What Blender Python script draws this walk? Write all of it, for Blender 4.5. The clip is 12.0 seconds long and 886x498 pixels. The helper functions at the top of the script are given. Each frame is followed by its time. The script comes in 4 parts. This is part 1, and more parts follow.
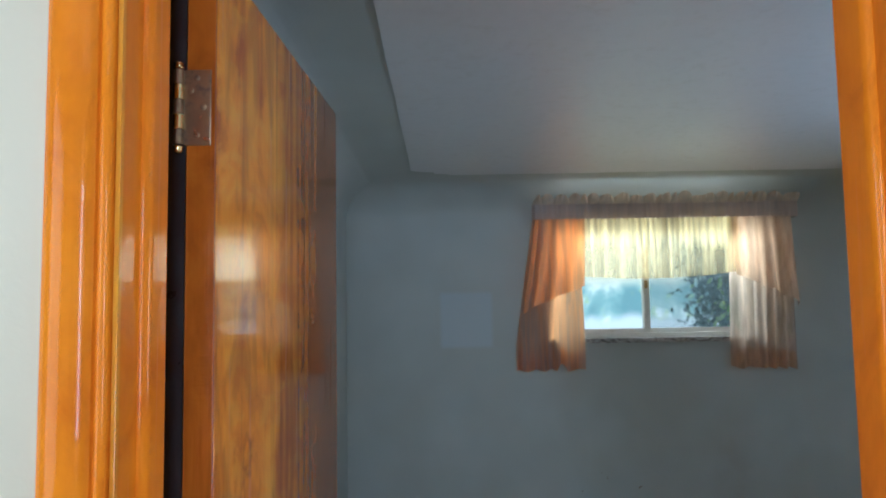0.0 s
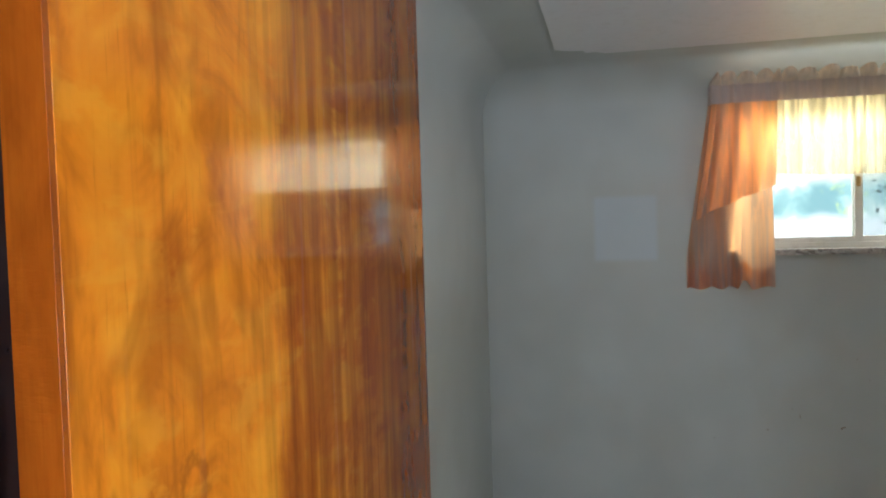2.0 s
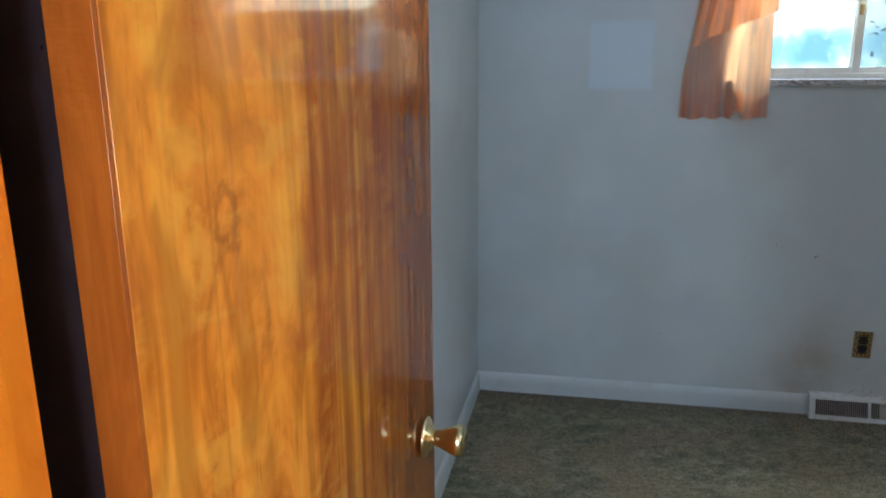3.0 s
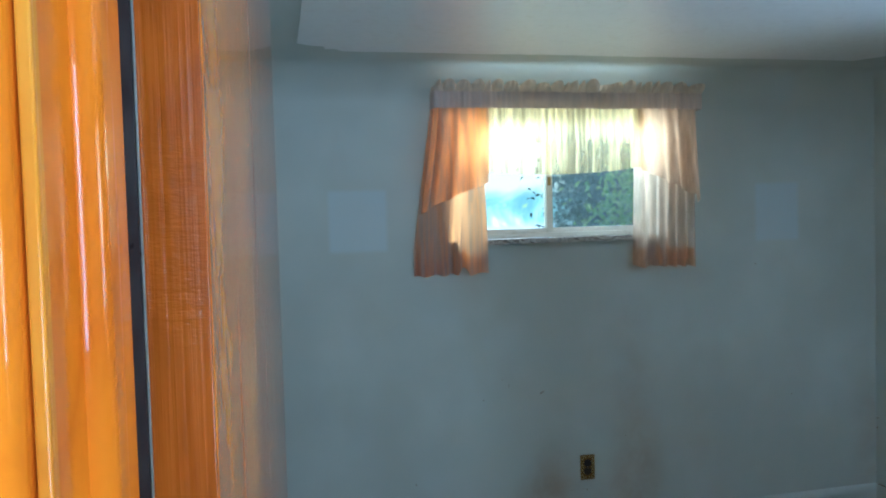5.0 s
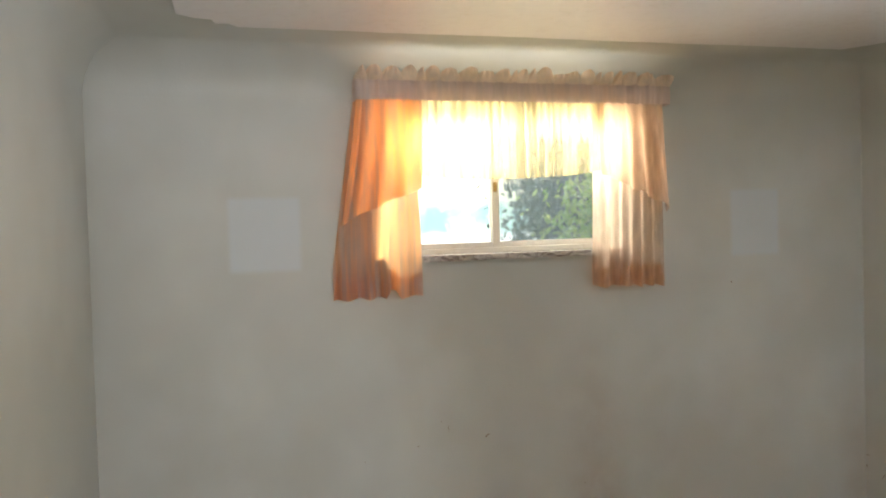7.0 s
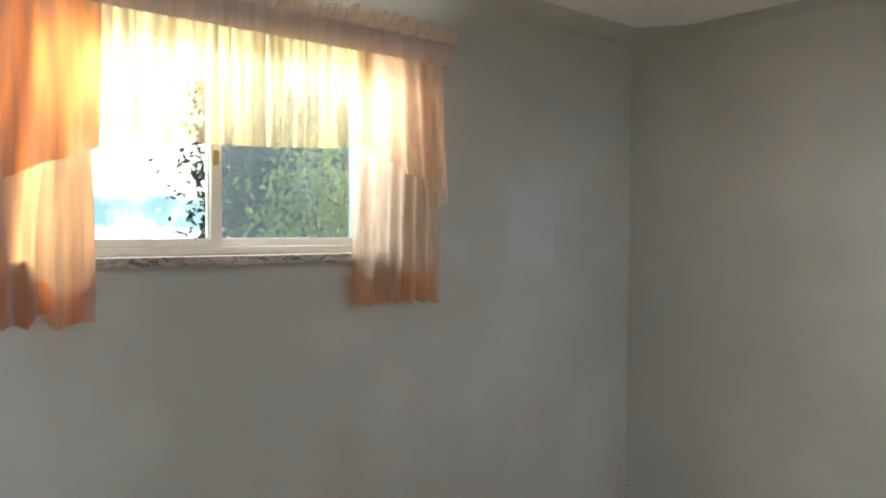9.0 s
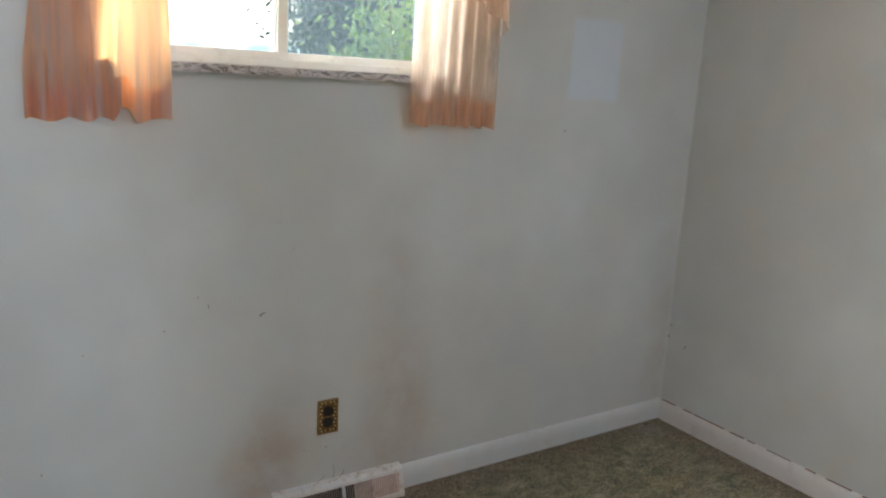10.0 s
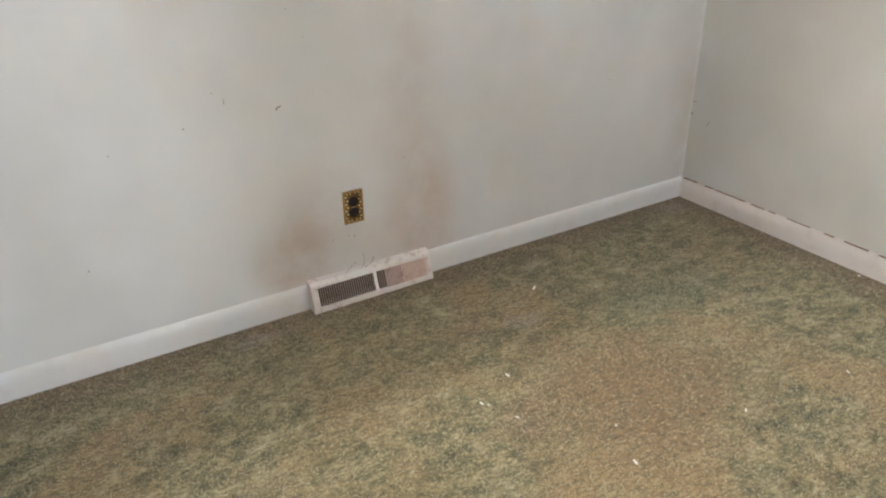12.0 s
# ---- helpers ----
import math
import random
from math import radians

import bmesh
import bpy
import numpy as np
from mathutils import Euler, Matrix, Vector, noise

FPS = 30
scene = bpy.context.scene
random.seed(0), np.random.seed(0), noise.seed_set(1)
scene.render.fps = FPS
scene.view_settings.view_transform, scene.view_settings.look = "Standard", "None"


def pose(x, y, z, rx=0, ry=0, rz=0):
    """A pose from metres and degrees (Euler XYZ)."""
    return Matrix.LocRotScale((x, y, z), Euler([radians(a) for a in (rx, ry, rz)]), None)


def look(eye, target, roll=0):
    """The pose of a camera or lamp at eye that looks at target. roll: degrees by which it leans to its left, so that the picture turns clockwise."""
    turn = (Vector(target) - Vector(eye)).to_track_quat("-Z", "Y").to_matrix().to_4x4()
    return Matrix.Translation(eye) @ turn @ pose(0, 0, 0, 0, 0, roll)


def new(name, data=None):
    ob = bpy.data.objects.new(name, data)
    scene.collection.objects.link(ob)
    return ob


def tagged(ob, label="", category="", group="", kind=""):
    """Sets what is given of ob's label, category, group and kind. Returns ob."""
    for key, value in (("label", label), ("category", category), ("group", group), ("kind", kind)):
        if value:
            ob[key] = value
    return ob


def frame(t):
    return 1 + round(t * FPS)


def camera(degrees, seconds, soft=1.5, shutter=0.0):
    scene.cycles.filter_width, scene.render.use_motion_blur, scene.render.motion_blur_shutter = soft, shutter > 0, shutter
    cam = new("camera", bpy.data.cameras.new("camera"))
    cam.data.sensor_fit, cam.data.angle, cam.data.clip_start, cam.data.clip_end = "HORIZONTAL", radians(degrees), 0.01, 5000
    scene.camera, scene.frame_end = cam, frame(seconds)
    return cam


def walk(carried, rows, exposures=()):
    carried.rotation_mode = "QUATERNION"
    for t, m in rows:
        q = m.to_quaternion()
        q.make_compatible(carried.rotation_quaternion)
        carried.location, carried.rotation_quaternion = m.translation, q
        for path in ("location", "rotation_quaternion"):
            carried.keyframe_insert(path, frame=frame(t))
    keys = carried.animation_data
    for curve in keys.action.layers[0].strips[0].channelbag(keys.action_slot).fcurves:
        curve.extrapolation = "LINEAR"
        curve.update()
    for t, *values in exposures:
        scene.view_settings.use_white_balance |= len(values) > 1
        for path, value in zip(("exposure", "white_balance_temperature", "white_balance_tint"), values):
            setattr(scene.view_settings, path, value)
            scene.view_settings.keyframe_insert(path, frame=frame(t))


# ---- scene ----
cam = camera(61.1, 12.0, soft=2.0)
PATH = [
    (0, (-2.793, -3.75, 1.581), (-2.788, -1.757, 1.746), -0.9),
    (0.5, (-2.794, -3.527, 1.603), (-2.827, -1.54, 1.824), -2.6),
    (1, (-2.722, -3.373, 1.59), (-2.986, -1.405, 1.831), -3.2),
    (1.5, (-2.73, -3.286, 1.599), (-3.128, -1.334, 1.783), -3.2),
    (2, (-2.738, -3.26, 1.598), (-3.172, -1.31, 1.518), -1.7),
    (2.5, (-2.755, -3.274, 1.536), (-3.192, -1.361, 1.15), -1.3),
    (2.7, (-2.758, -3.281, 1.515), (-3.191, -1.392, 1.023), -1.1),
    (4.3, (-2.928, -3.294, 1.538), (-2.756, -1.322, 1.253), -2.7),
    (4.5, (-2.966, -3.308, 1.548), (-2.696, -1.338, 1.333), -2.6),
    (4.7, (-3.0, -3.316, 1.544), (-2.623, -1.354, 1.465), 0.0),
    (5, (-3.019, -3.316, 1.536), (-2.591, -1.364, 1.456), -1.6),
    (5.5, (-3.037, -3.306, 1.537), (-2.551, -1.366, 1.504), -0.9),
    (6, (-2.988, -3.259, 1.521), (-2.438, -1.338, 1.447), -0.6),
    (6.5, (-2.824, -3.084, 1.497), (-2.25, -1.169, 1.455), -0.7),
    (7, (-2.757, -2.832, 1.54), (-2.239, -0.901, 1.485), -1.7),
    (7.5, (-2.692, -2.596, 1.557), (-2.0, -0.72, 1.522), -2.7),
    (7.7, (-2.662, -2.502, 1.554), (-1.839, -0.68, 1.513), -2.2),
    (9.3, (-2.559, -1.89, 1.5), (-1.267, -0.366, 1.405), 0.9),
    (9.5, (-2.544, -1.992, 1.474), (-1.375, -0.381, 1.274), 2.1),
    (10, (-2.565, -2.098, 1.419), (-1.501, -0.461, 0.986), 3.1),
    (10.5, (-2.57, -2.114, 1.384), (-1.526, -0.508, 0.809), 1.6),
    (11, (-2.58, -2.119, 1.383), (-1.567, -0.547, 0.673), 1.3),
    (11.5, (-2.565, -2.114, 1.367), (-1.599, -0.588, 0.508), 0.2),
    (12, (-2.566, -2.129, 1.347), (-1.637, -0.609, 0.439), -0.8),
]
walk(cam, [(t, look(eye, target, roll)) for t, eye, target, roll in PATH],
     [(0, 0.15, 4950, 0), (0.5, 0.52, 5200, -1), (1.5, 0.68, 5850, 7), (2.0, 0.74, 5750, 6), (2.5, 0.95, 5000, 6), (4.5, 0.93, 4750, -5), (5.0, 0.75, 4500, -9), (5.5, 0.82, 4500, -11),
      (6.5, 1.24, 6200, 5), (7, 1.42, 6700, 10), (7.7, 0.82, 7000, 13), (9.5, 1.33, 5800, 10), (10.5, 1.85, 5750, 11), (12, 2.43, 6150, 13)])
HALL_BACK, HALL_END, WINDOW, SKYLIGHT, SIDE, BACKDROP, KNOB_Z = 15.0, 13.0, 2.0, 5.5, 10.0, 1.0, 0.925

# ---- world, sun, exposure ----
world = bpy.data.worlds.new("sky")
scene.world = world
world.use_nodes = True
wn = world.node_tree.nodes
sky = wn.new("ShaderNodeTexSky")
sky.sky_type = "NISHITA"
sky.sun_disc = False
SUN_AZ, SUN_EL = 17.5, 15.0          # degrees off the window wall's plane, and above the horizon
sky.sun_elevation = radians(SUN_EL)
sky.sun_rotation = radians(90 - SUN_AZ)
world.node_tree.links.new(sky.outputs[0], wn["Background"].inputs[0])
wn["Background"].inputs[1].default_value = 0.15

sun = new("sun", bpy.data.lights.new("sun", "SUN"))
sun.data.energy, sun.data.angle, sun.data.color = 5.0, radians(0.6), (1.0, 0.76, 0.48)
ca, sa, ce, se = (f(radians(a)) for a in (SUN_AZ, SUN_EL) for f in (math.cos, math.sin))
sun.matrix_world = look((6, 6, 6), (6 - ca * ce, 6 - sa * ce, 6 - se))


def area(name, at, target, w, h, watts, colour, spread=180.0):
    lamp = new(name, bpy.data.lights.new(name, "AREA"))
    lamp.data.shape, lamp.data.size, lamp.data.size_y = "RECTANGLE", w, h
    lamp.data.energy, lamp.data.color = watts, colour
    lamp.data.spread = radians(spread)
    lamp.matrix_world = look(at, target)
    return lamp


# daylight in the hall opening behind the walker; the one beside is added fill
area("hall_daylight", (-2.55, -5.21, 1.62), (-2.55, 0, 2.6), 0.34, 0.92, HALL_BACK, (0.90, 0.93, 1.0))
area("hall_end_fill", (-4.29, -4.25, 1.60), (0, -4.25, 1.60), 1.2, 1.1, HALL_END, (1.0, 0.93, 0.82))
# cool light off the ground outside, rising through the bedroom's second window
area("side_daylight", (0.006, -2.15, 1.55), (-3, -2.25, 4.3), 0.86, 0.86, SIDE, (0.84, 0.90, 1.0), 110.0)
# sky light in the bedroom window: behind the sheer skirt, and slanting down under the head of the opening
area("window_daylight", (-1.72, 0.044, 1.87), (-1.72, -2, 2.0), 0.94, 0.23, WINDOW, (1.0, 0.94, 0.80))
area("window_skylight", (-1.72, 0.19, 1.995), (-1.72, -0.22, 1.50), 0.92, 0.08, SKYLIGHT, (1.0, 0.97, 0.90))


# ---- materials ----
def mat(name):
    m = bpy.data.materials.new(name)
    m.use_nodes = True
    return m, m.node_tree, m.node_tree.nodes["Principled BSDF"]


def node(nt, kind, **values):
    n = nt.nodes.new("ShaderNode" + kind)
    for key, v in values.items():
        if key in n.inputs:
            n.inputs[key].default_value = v
        else:
            setattr(n, key, v)
    return n


def math_node(nt, op, a, b=None, clamp=False):
    n = nt.nodes.new("ShaderNodeMath")
    n.operation, n.use_clamp = op, clamp
    for i, v in enumerate((a, b)):
        if v is None:
            continue
        if isinstance(v, (int, float)):
            n.inputs[i].default_value = v
        else:
            nt.links.new(v, n.inputs[i])
    return n.outputs[0]


def place_of(nt):
    g = nt.nodes.new("ShaderNodeNewGeometry")
    return g.outputs["Position"]


def scaled(nt, vector, s):
    n = nt.nodes.new("ShaderNodeMapping")
    n.inputs["Scale"].default_value = s
    nt.links.new(vector, n.inputs["Vector"])
    return n.outputs[0]


def noise_of(nt, vector, scale, detail=4.0, rough=0.55, distortion=0.0):
    n = nt.nodes.new("ShaderNodeTexNoise")
    n.inputs["Scale"].default_value, n.inputs["Detail"].default_value = scale, detail
    n.inputs["Roughness"].default_value, n.inputs["Distortion"].default_value = rough, distortion
    nt.links.new(vector, n.inputs["Vector"])
    return n.outputs[0]


def span(nt, value, a, b, lo=0.0, hi=1.0):
    n = nt.nodes.new("ShaderNodeMapRange")
    n.interpolation_type = "SMOOTHSTEP"
    n.inputs["From Min"].default_value, n.inputs["From Max"].default_value = a, b
    n.inputs["To Min"].default_value, n.inputs["To Max"].default_value = lo, hi
    nt.links.new(value, n.inputs["Value"])
    return n.outputs[0]


def blend(nt, factor, a, b):
    n = nt.nodes.new("ShaderNodeMix")
    n.data_type = "RGBA"
    for i, v in ((0, factor), (6, a), (7, b)):
        if isinstance(v, (int, float)):
            n.inputs[i].default_value = v
        elif isinstance(v, tuple):
            n.inputs[i].default_value = (*v, 1)
        else:
            nt.links.new(v, n.inputs[i])
    return n.outputs[2]


def ramp(nt, value, stops):
    n = nt.nodes.new("ShaderNodeValToRGB")
    el = n.color_ramp.elements
    while len(el) < len(stops):
        el.new(0.5)
    for e, (p, c) in zip(el, stops):
        e.position, e.color = p, (*c, 1)
    nt.links.new(value, n.inputs[0])
    return n.outputs[0]


def bump(nt, bsdf, height, strength, distance):
    n = nt.nodes.new("ShaderNodeBump")
    n.inputs["Strength"].default_value, n.inputs["Distance"].default_value = strength, distance
    nt.links.new(height, n.inputs["Height"])
    nt.links.new(n.outputs[0], bsdf.inputs["Normal"])


def box_mask(nt, sep, x0, x1, z0, z1, soft):
    """1 inside a rectangle of the x, z plane, with a soft rim."""
    f = span(nt, sep.outputs[0], x0 - soft, x0 + soft)
    for ax, v, up in ((0, x1, False), (2, z0, True), (2, z1, False)):
        g = span(nt, sep.outputs[ax], v - soft, v + soft, *((0.0, 1.0) if up else (1.0, 0.0)))
        f = math_node(nt, "MULTIPLY", f, g)
    return f


def wall_paint(name, colour, stained=False):
    m, nt, b = mat(name)
    p = place_of(nt)
    big = noise_of(nt, p, 1.3, 3)
    grime = noise_of(nt, scaled(nt, p, (1, 1, 0.55)), 2.6, 4, 0.55)
    fine = noise_of(nt, p, 90, 3)
    dark = tuple(c * k for c, k in zip(colour, (0.86, 0.85, 0.83)))
    col = blend(nt, span(nt, big, 0.35, 0.7), dark, colour)
    col = blend(nt, span(nt, grime, 0.55, 0.8, 0, 0.14), col, (0.42, 0.37, 0.28))
    if stained:
        sep = nt.nodes.new("ShaderNodeSeparateXYZ")
        nt.links.new(p, sep.inputs[0])
        # unfaded rectangles where pictures hung
        pale = (0.62, 0.70, 0.78)
        for x0, x1, z0, z1, k in ((-2.80, -2.545, 1.40, 1.67, 0.55), (-0.695, -0.455, 1.385, 1.67, 0.60)):
            col = blend(nt, math_node(nt, "MULTIPLY", box_mask(nt, sep, x0, x1, z0, z1, 0.014), k), col, pale)
        # soot and rust above the register; the last ellipse browns the right corner
        wob = noise_of(nt, p, 7, 4, 0.6)
        for cx, cz, rx, rz, k in ((-1.84, 0.17, 0.17, 0.22, 0.62), (-1.76, 0.30, 0.20, 0.26, 0.30), (-1.35, 0.26, 0.17, 0.34, 0.52), (-1.38, 0.62, 0.17, 0.62, 0.24), (-1.47, 0.18, 0.25, 0.12, 0.30), (-0.02, 0.35, 0.16, 0.6, 0.28)):
            dx = math_node(nt, "DIVIDE", math_node(nt, "SUBTRACT", sep.outputs[0], cx), rx)
            dz = math_node(nt, "DIVIDE", math_node(nt, "SUBTRACT", sep.outputs[2], cz), rz)
            d = math_node(nt, "SQRT", math_node(nt, "ADD", math_node(nt, "MULTIPLY", dx, dx), math_node(nt, "MULTIPLY", dz, dz)))
            f = span(nt, d, 0.0, 1.15, 1.0, 0.0)
            f = math_node(nt, "MULTIPLY", f, span(nt, wob, 0.25, 0.7, 0.35, 1.0))
            col = blend(nt, math_node(nt, "MULTIPLY", f, k), col, (0.34, 0.22, 0.13))
    nt.links.new(col, b.inputs["Base Color"])
    b.inputs["Roughness"].default_value = 0.42
    bump(nt, b, math_node(nt, "ADD", math_node(nt, "MULTIPLY", big, 6.0), fine), 0.12, 0.004)
    return m


def wood(name, light, mid, dark, along=2, gloss=0.16, coat=0.6, ring=9.0, ripple=0.0, knot=None, lines=60.0, streak=0.35):
    """Varnished timber with its grain along one axis of the object."""
    m, nt, b = mat(name)
    tc = nt.nodes.new("ShaderNodeTexCoord")
    s = [3.4, 3.4, 3.4]
    s[along] = 0.9
    v = scaled(nt, tc.outputs["Object"], s)
    figure = noise_of(nt, v, 1.5, 6, 0.62, 1.4)
    s2 = [lines] * 3
    s2[along] = 1.3
    grain = noise_of(nt, scaled(nt, tc.outputs["Object"], s2), 1.0, 4, 0.6, 0.3)
    blotch = noise_of(nt, scaled(nt, tc.outputs["Object"], tuple(5.0 if i != along else 3.0 for i in range(3))), 1.6, 4, 0.6, 2.2)
    wave = nt.nodes.new("ShaderNodeTexWave")
    wave.inputs["Scale"].default_value, wave.inputs["Distortion"].default_value = ring * 0.10, 11.0
    wave.inputs["Detail"].default_value, wave.inputs["Detail Scale"].default_value = 4.0, 0.6
    nt.links.new(v, wave.inputs["Vector"])
    mixv = math_node(nt, "ADD", math_node(nt, "MULTIPLY", figure, 0.50), math_node(nt, "MULTIPLY", wave.outputs[1], 0.07))
    mixv = math_node(nt, "ADD", mixv, math_node(nt, "MULTIPLY", blotch, 0.50))
    col = ramp(nt, mixv, [(0.40, dark), (0.52, mid), (0.63, light)])
    pore = noise_of(nt, scaled(nt, tc.outputs["Object"], tuple(320 if i != along else 14 for i in range(3))), 1.0, 2)
    col = blend(nt, span(nt, pore, 0.60, 0.72, 0, streak * 1.1), col, dark)
    col = blend(nt, span(nt, grain, 0.5, 0.75, 0, streak), col, dark)
    if knot:
        # veneer leaves: two pale ones by the hinges, a darker striped one beyond, shade included
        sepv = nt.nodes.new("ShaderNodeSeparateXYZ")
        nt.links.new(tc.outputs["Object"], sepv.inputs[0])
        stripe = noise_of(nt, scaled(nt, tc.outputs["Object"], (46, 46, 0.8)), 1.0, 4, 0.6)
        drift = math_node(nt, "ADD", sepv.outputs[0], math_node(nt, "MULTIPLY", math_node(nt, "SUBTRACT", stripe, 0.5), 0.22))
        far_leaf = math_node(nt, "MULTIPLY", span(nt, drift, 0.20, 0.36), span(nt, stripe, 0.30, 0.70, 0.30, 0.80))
        slant = nt.nodes.new("ShaderNodeMapping")
        slant.inputs["Rotation"].default_value, slant.inputs["Scale"].default_value = (0, 0.75, 0), (11, 11, 24)
        nt.links.new(tc.outputs["Object"], slant.inputs["Vector"])
        cloud = noise_of(nt, slant.outputs[0], 1.0, 4, 0.55, 0.5)
        curl = noise_of(nt, scaled(nt, tc.outputs["Object"], (14, 14, 5)), 1.0, 3, 0.5, 1.0)
        col = blend(nt, span(nt, cloud, 0.50, 0.64, 0, 0.6), col, (0.95, 0.44, 0.034))
        col = blend(nt, span(nt, curl, 0.52, 0.34, 0, 0.5), col, (0.36, 0.085, 0.007))
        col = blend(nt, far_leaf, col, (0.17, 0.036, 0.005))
        # smooth darkening to the latch edge: the dim side put into the colour
        edge_shade = span(nt, sepv.outputs[0], 0.36, 0.66, 0, 0.7)
        col = blend(nt, edge_shade, col, (0.10, 0.020, 0.004))
        seam = math_node(nt, "MULTIPLY", span(nt, sepv.outputs[0], 0.100, 0.105), span(nt, sepv.outputs[0], 0.105, 0.109, 1.0, 0.0))
        col = blend(nt, math_node(nt, "MULTIPLY", seam, 0.28), col, (0.40, 0.115, 0.012))
        sep = nt.nodes.new("ShaderNodeSeparateXYZ")
        nt.links.new(tc.outputs["Object"], sep.inputs[0])
        wob = noise_of(nt, tc.outputs["Object"], 34, 3, 0.6)
        dx = math_node(nt, "DIVIDE", math_node(nt, "SUBTRACT", sep.outputs[0], knot[0]), 0.020)
        dz = math_node(nt, "DIVIDE", math_node(nt, "SUBTRACT", sep.outputs[2], knot[1]), 0.034)
        d = math_node(nt, "SQRT", math_node(nt, "ADD", math_node(nt, "MULTIPLY", dx, dx), math_node(nt, "MULTIPLY", dz, dz)))
        d = math_node(nt, "ADD", d, math_node(nt, "MULTIPLY", math_node(nt, "SUBTRACT", wob, 0.5), 2.2))
        ring_f = math_node(nt, "MULTIPLY", span(nt, d, 0.25, 0.7), span(nt, d, 0.7, 1.15, 1.0, 0.0))
        col = blend(nt, math_node(nt, "MULTIPLY", ring_f, 0.5), col, (0.34, 0.085, 0.010))
    nt.links.new(col, b.inputs["Base Color"])
    nt.links.new(span(nt, grain, 0.3, 0.8, gloss + 0.12, gloss + 0.26), b.inputs["Roughness"])
    b.inputs["Specular IOR Level"].default_value = 0.03
    b.inputs["Coat Weight"].default_value, b.inputs["Coat Roughness"].default_value, b.inputs["Coat IOR"].default_value = coat, gloss, 1.38
    h = grain
    if ripple:
        s3 = [30.0, 30.0, 30.0]
        s3[along] = 110.0
        sep = nt.nodes.new("ShaderNodeSeparateXYZ")
        nt.links.new(tc.outputs["Object"], sep.inputs[0])
        zone = math_node(nt, "MULTIPLY", span(nt, sep.outputs[2], 1.455, 1.495), span(nt, sep.outputs[2], 1.565, 1.605, 1.0, 0.0))
        hatch = math_node(nt, "MULTIPLY", noise_of(nt, scaled(nt, tc.outputs["Object"], s3), 1.4, 3), zone)
        h = math_node(nt, "ADD", grain, math_node(nt, "MULTIPLY", hatch, ripple))
    n = nt.nodes.new("ShaderNodeBump")
    n.inputs["Strength"].default_value, n.inputs["Distance"].default_value = 0.05 + 0.40 * (ripple > 0), 0.002
    nt.links.new(h, n.inputs["Height"])
    for k in ("Normal", "Coat Normal"):
        nt.links.new(n.outputs[0], b.inputs[k])
    return m


def plain(name, colour, rough=0.5, metal=0.0, wear=(0.3, 0.25, 0.2), amount=0.35, scale=25.0, relief=0.1):
    m, nt, b = mat(name)
    p = place_of(nt)
    n1, n2 = noise_of(nt, p, scale, 5, 0.62), noise_of(nt, p, scale * 0.2, 3)
    f = math_node(nt, "MULTIPLY", span(nt, n1, 0.48, 0.72), span(nt, n2, 0.4, 0.65, 0.2, amount * 2), True)
    nt.links.new(blend(nt, math_node(nt, "MULTIPLY", f, amount), colour, wear), b.inputs["Base Color"])
    nt.links.new(span(nt, n1, 0.3, 0.7, rough - 0.08, rough + 0.1), b.inputs["Roughness"])
    b.inputs["Metallic"].default_value = metal
    bump(nt, b, n1, relief, 0.003)
    return m


def cloth(name, colour, glow, through_light, clear=0.0, gather=0.25, shirred=None):
    """Thin woven fabric that lets light through."""
    m, nt, b = mat(name)
    tc = nt.nodes.new("ShaderNodeTexCoord")
    weave = noise_of(nt, scaled(nt, tc.outputs["Object"], (900, 900, 900)), 1.0, 2)
    soft = noise_of(nt, scaled(nt, tc.outputs["Object"], (22, 22, 5)), 1.0, 3)
    col = blend(nt, span(nt, soft, 0.3, 0.7), tuple(c * 0.86 for c in colour), colour)
    nt.links.new(col, b.inputs["Base Color"])
    b.inputs["Roughness"].default_value = 0.9
    b.inputs["Sheen Weight"].default_value = 0.2
    bump(nt, b, weave, 0.2, 0.0005)
    tr = nt.nodes.new("ShaderNodeBsdfTranslucent")
    tr.inputs[0].default_value = (*glow, 1)
    mix = nt.nodes.new("ShaderNodeMixShader")
    strip = noise_of(nt, scaled(nt, tc.outputs["Object"], (46, 46, 2.2)), 1.0, 3, 0.6)
    nt.links.new(span(nt, strip, 0.34, 0.66, through_light * (1 - gather), min(1.0, through_light * (1 + gather))), mix.inputs[0])
    nt.links.new(blend(nt, span(nt, strip, 0.34, 0.62), tuple(c * (1 - gather) for c in glow), glow), tr.inputs[0])
    nt.links.new(b.outputs[0], mix.inputs[1])
    nt.links.new(tr.outputs[0], mix.inputs[2])
    last = mix
    if clear:
        tp = nt.nodes.new("ShaderNodeBsdfTransparent")
        tp.inputs[0].default_value = (*tuple(0.5 + 0.5 * c for c in glow), 1)
        last = nt.nodes.new("ShaderNodeMixShader")
        f = span(nt, soft, 0.25, 0.75, clear * 0.6, clear * 1.3)
        if shirred:
            # packed gathers under the rod, opening out lower down
            sep = nt.nodes.new("ShaderNodeSeparateXYZ")
            nt.links.new(tc.outputs["Object"], sep.inputs[0])
            f = math_node(nt, "MULTIPLY", f, span(nt, math_node(nt, "ADD", sep.outputs[2], math_node(nt, "MULTIPLY", strip, 0.12)), shirred[0] + 0.06, shirred[1] + 0.06, 1.0, 0.05))
        nt.links.new(f, last.inputs[0])
        nt.links.new(mix.outputs[0], last.inputs[1])
        nt.links.new(tp.outputs[0], last.inputs[2])
    nt.links.new(last.outputs[0], nt.nodes["Material Output"].inputs[0])
    return m


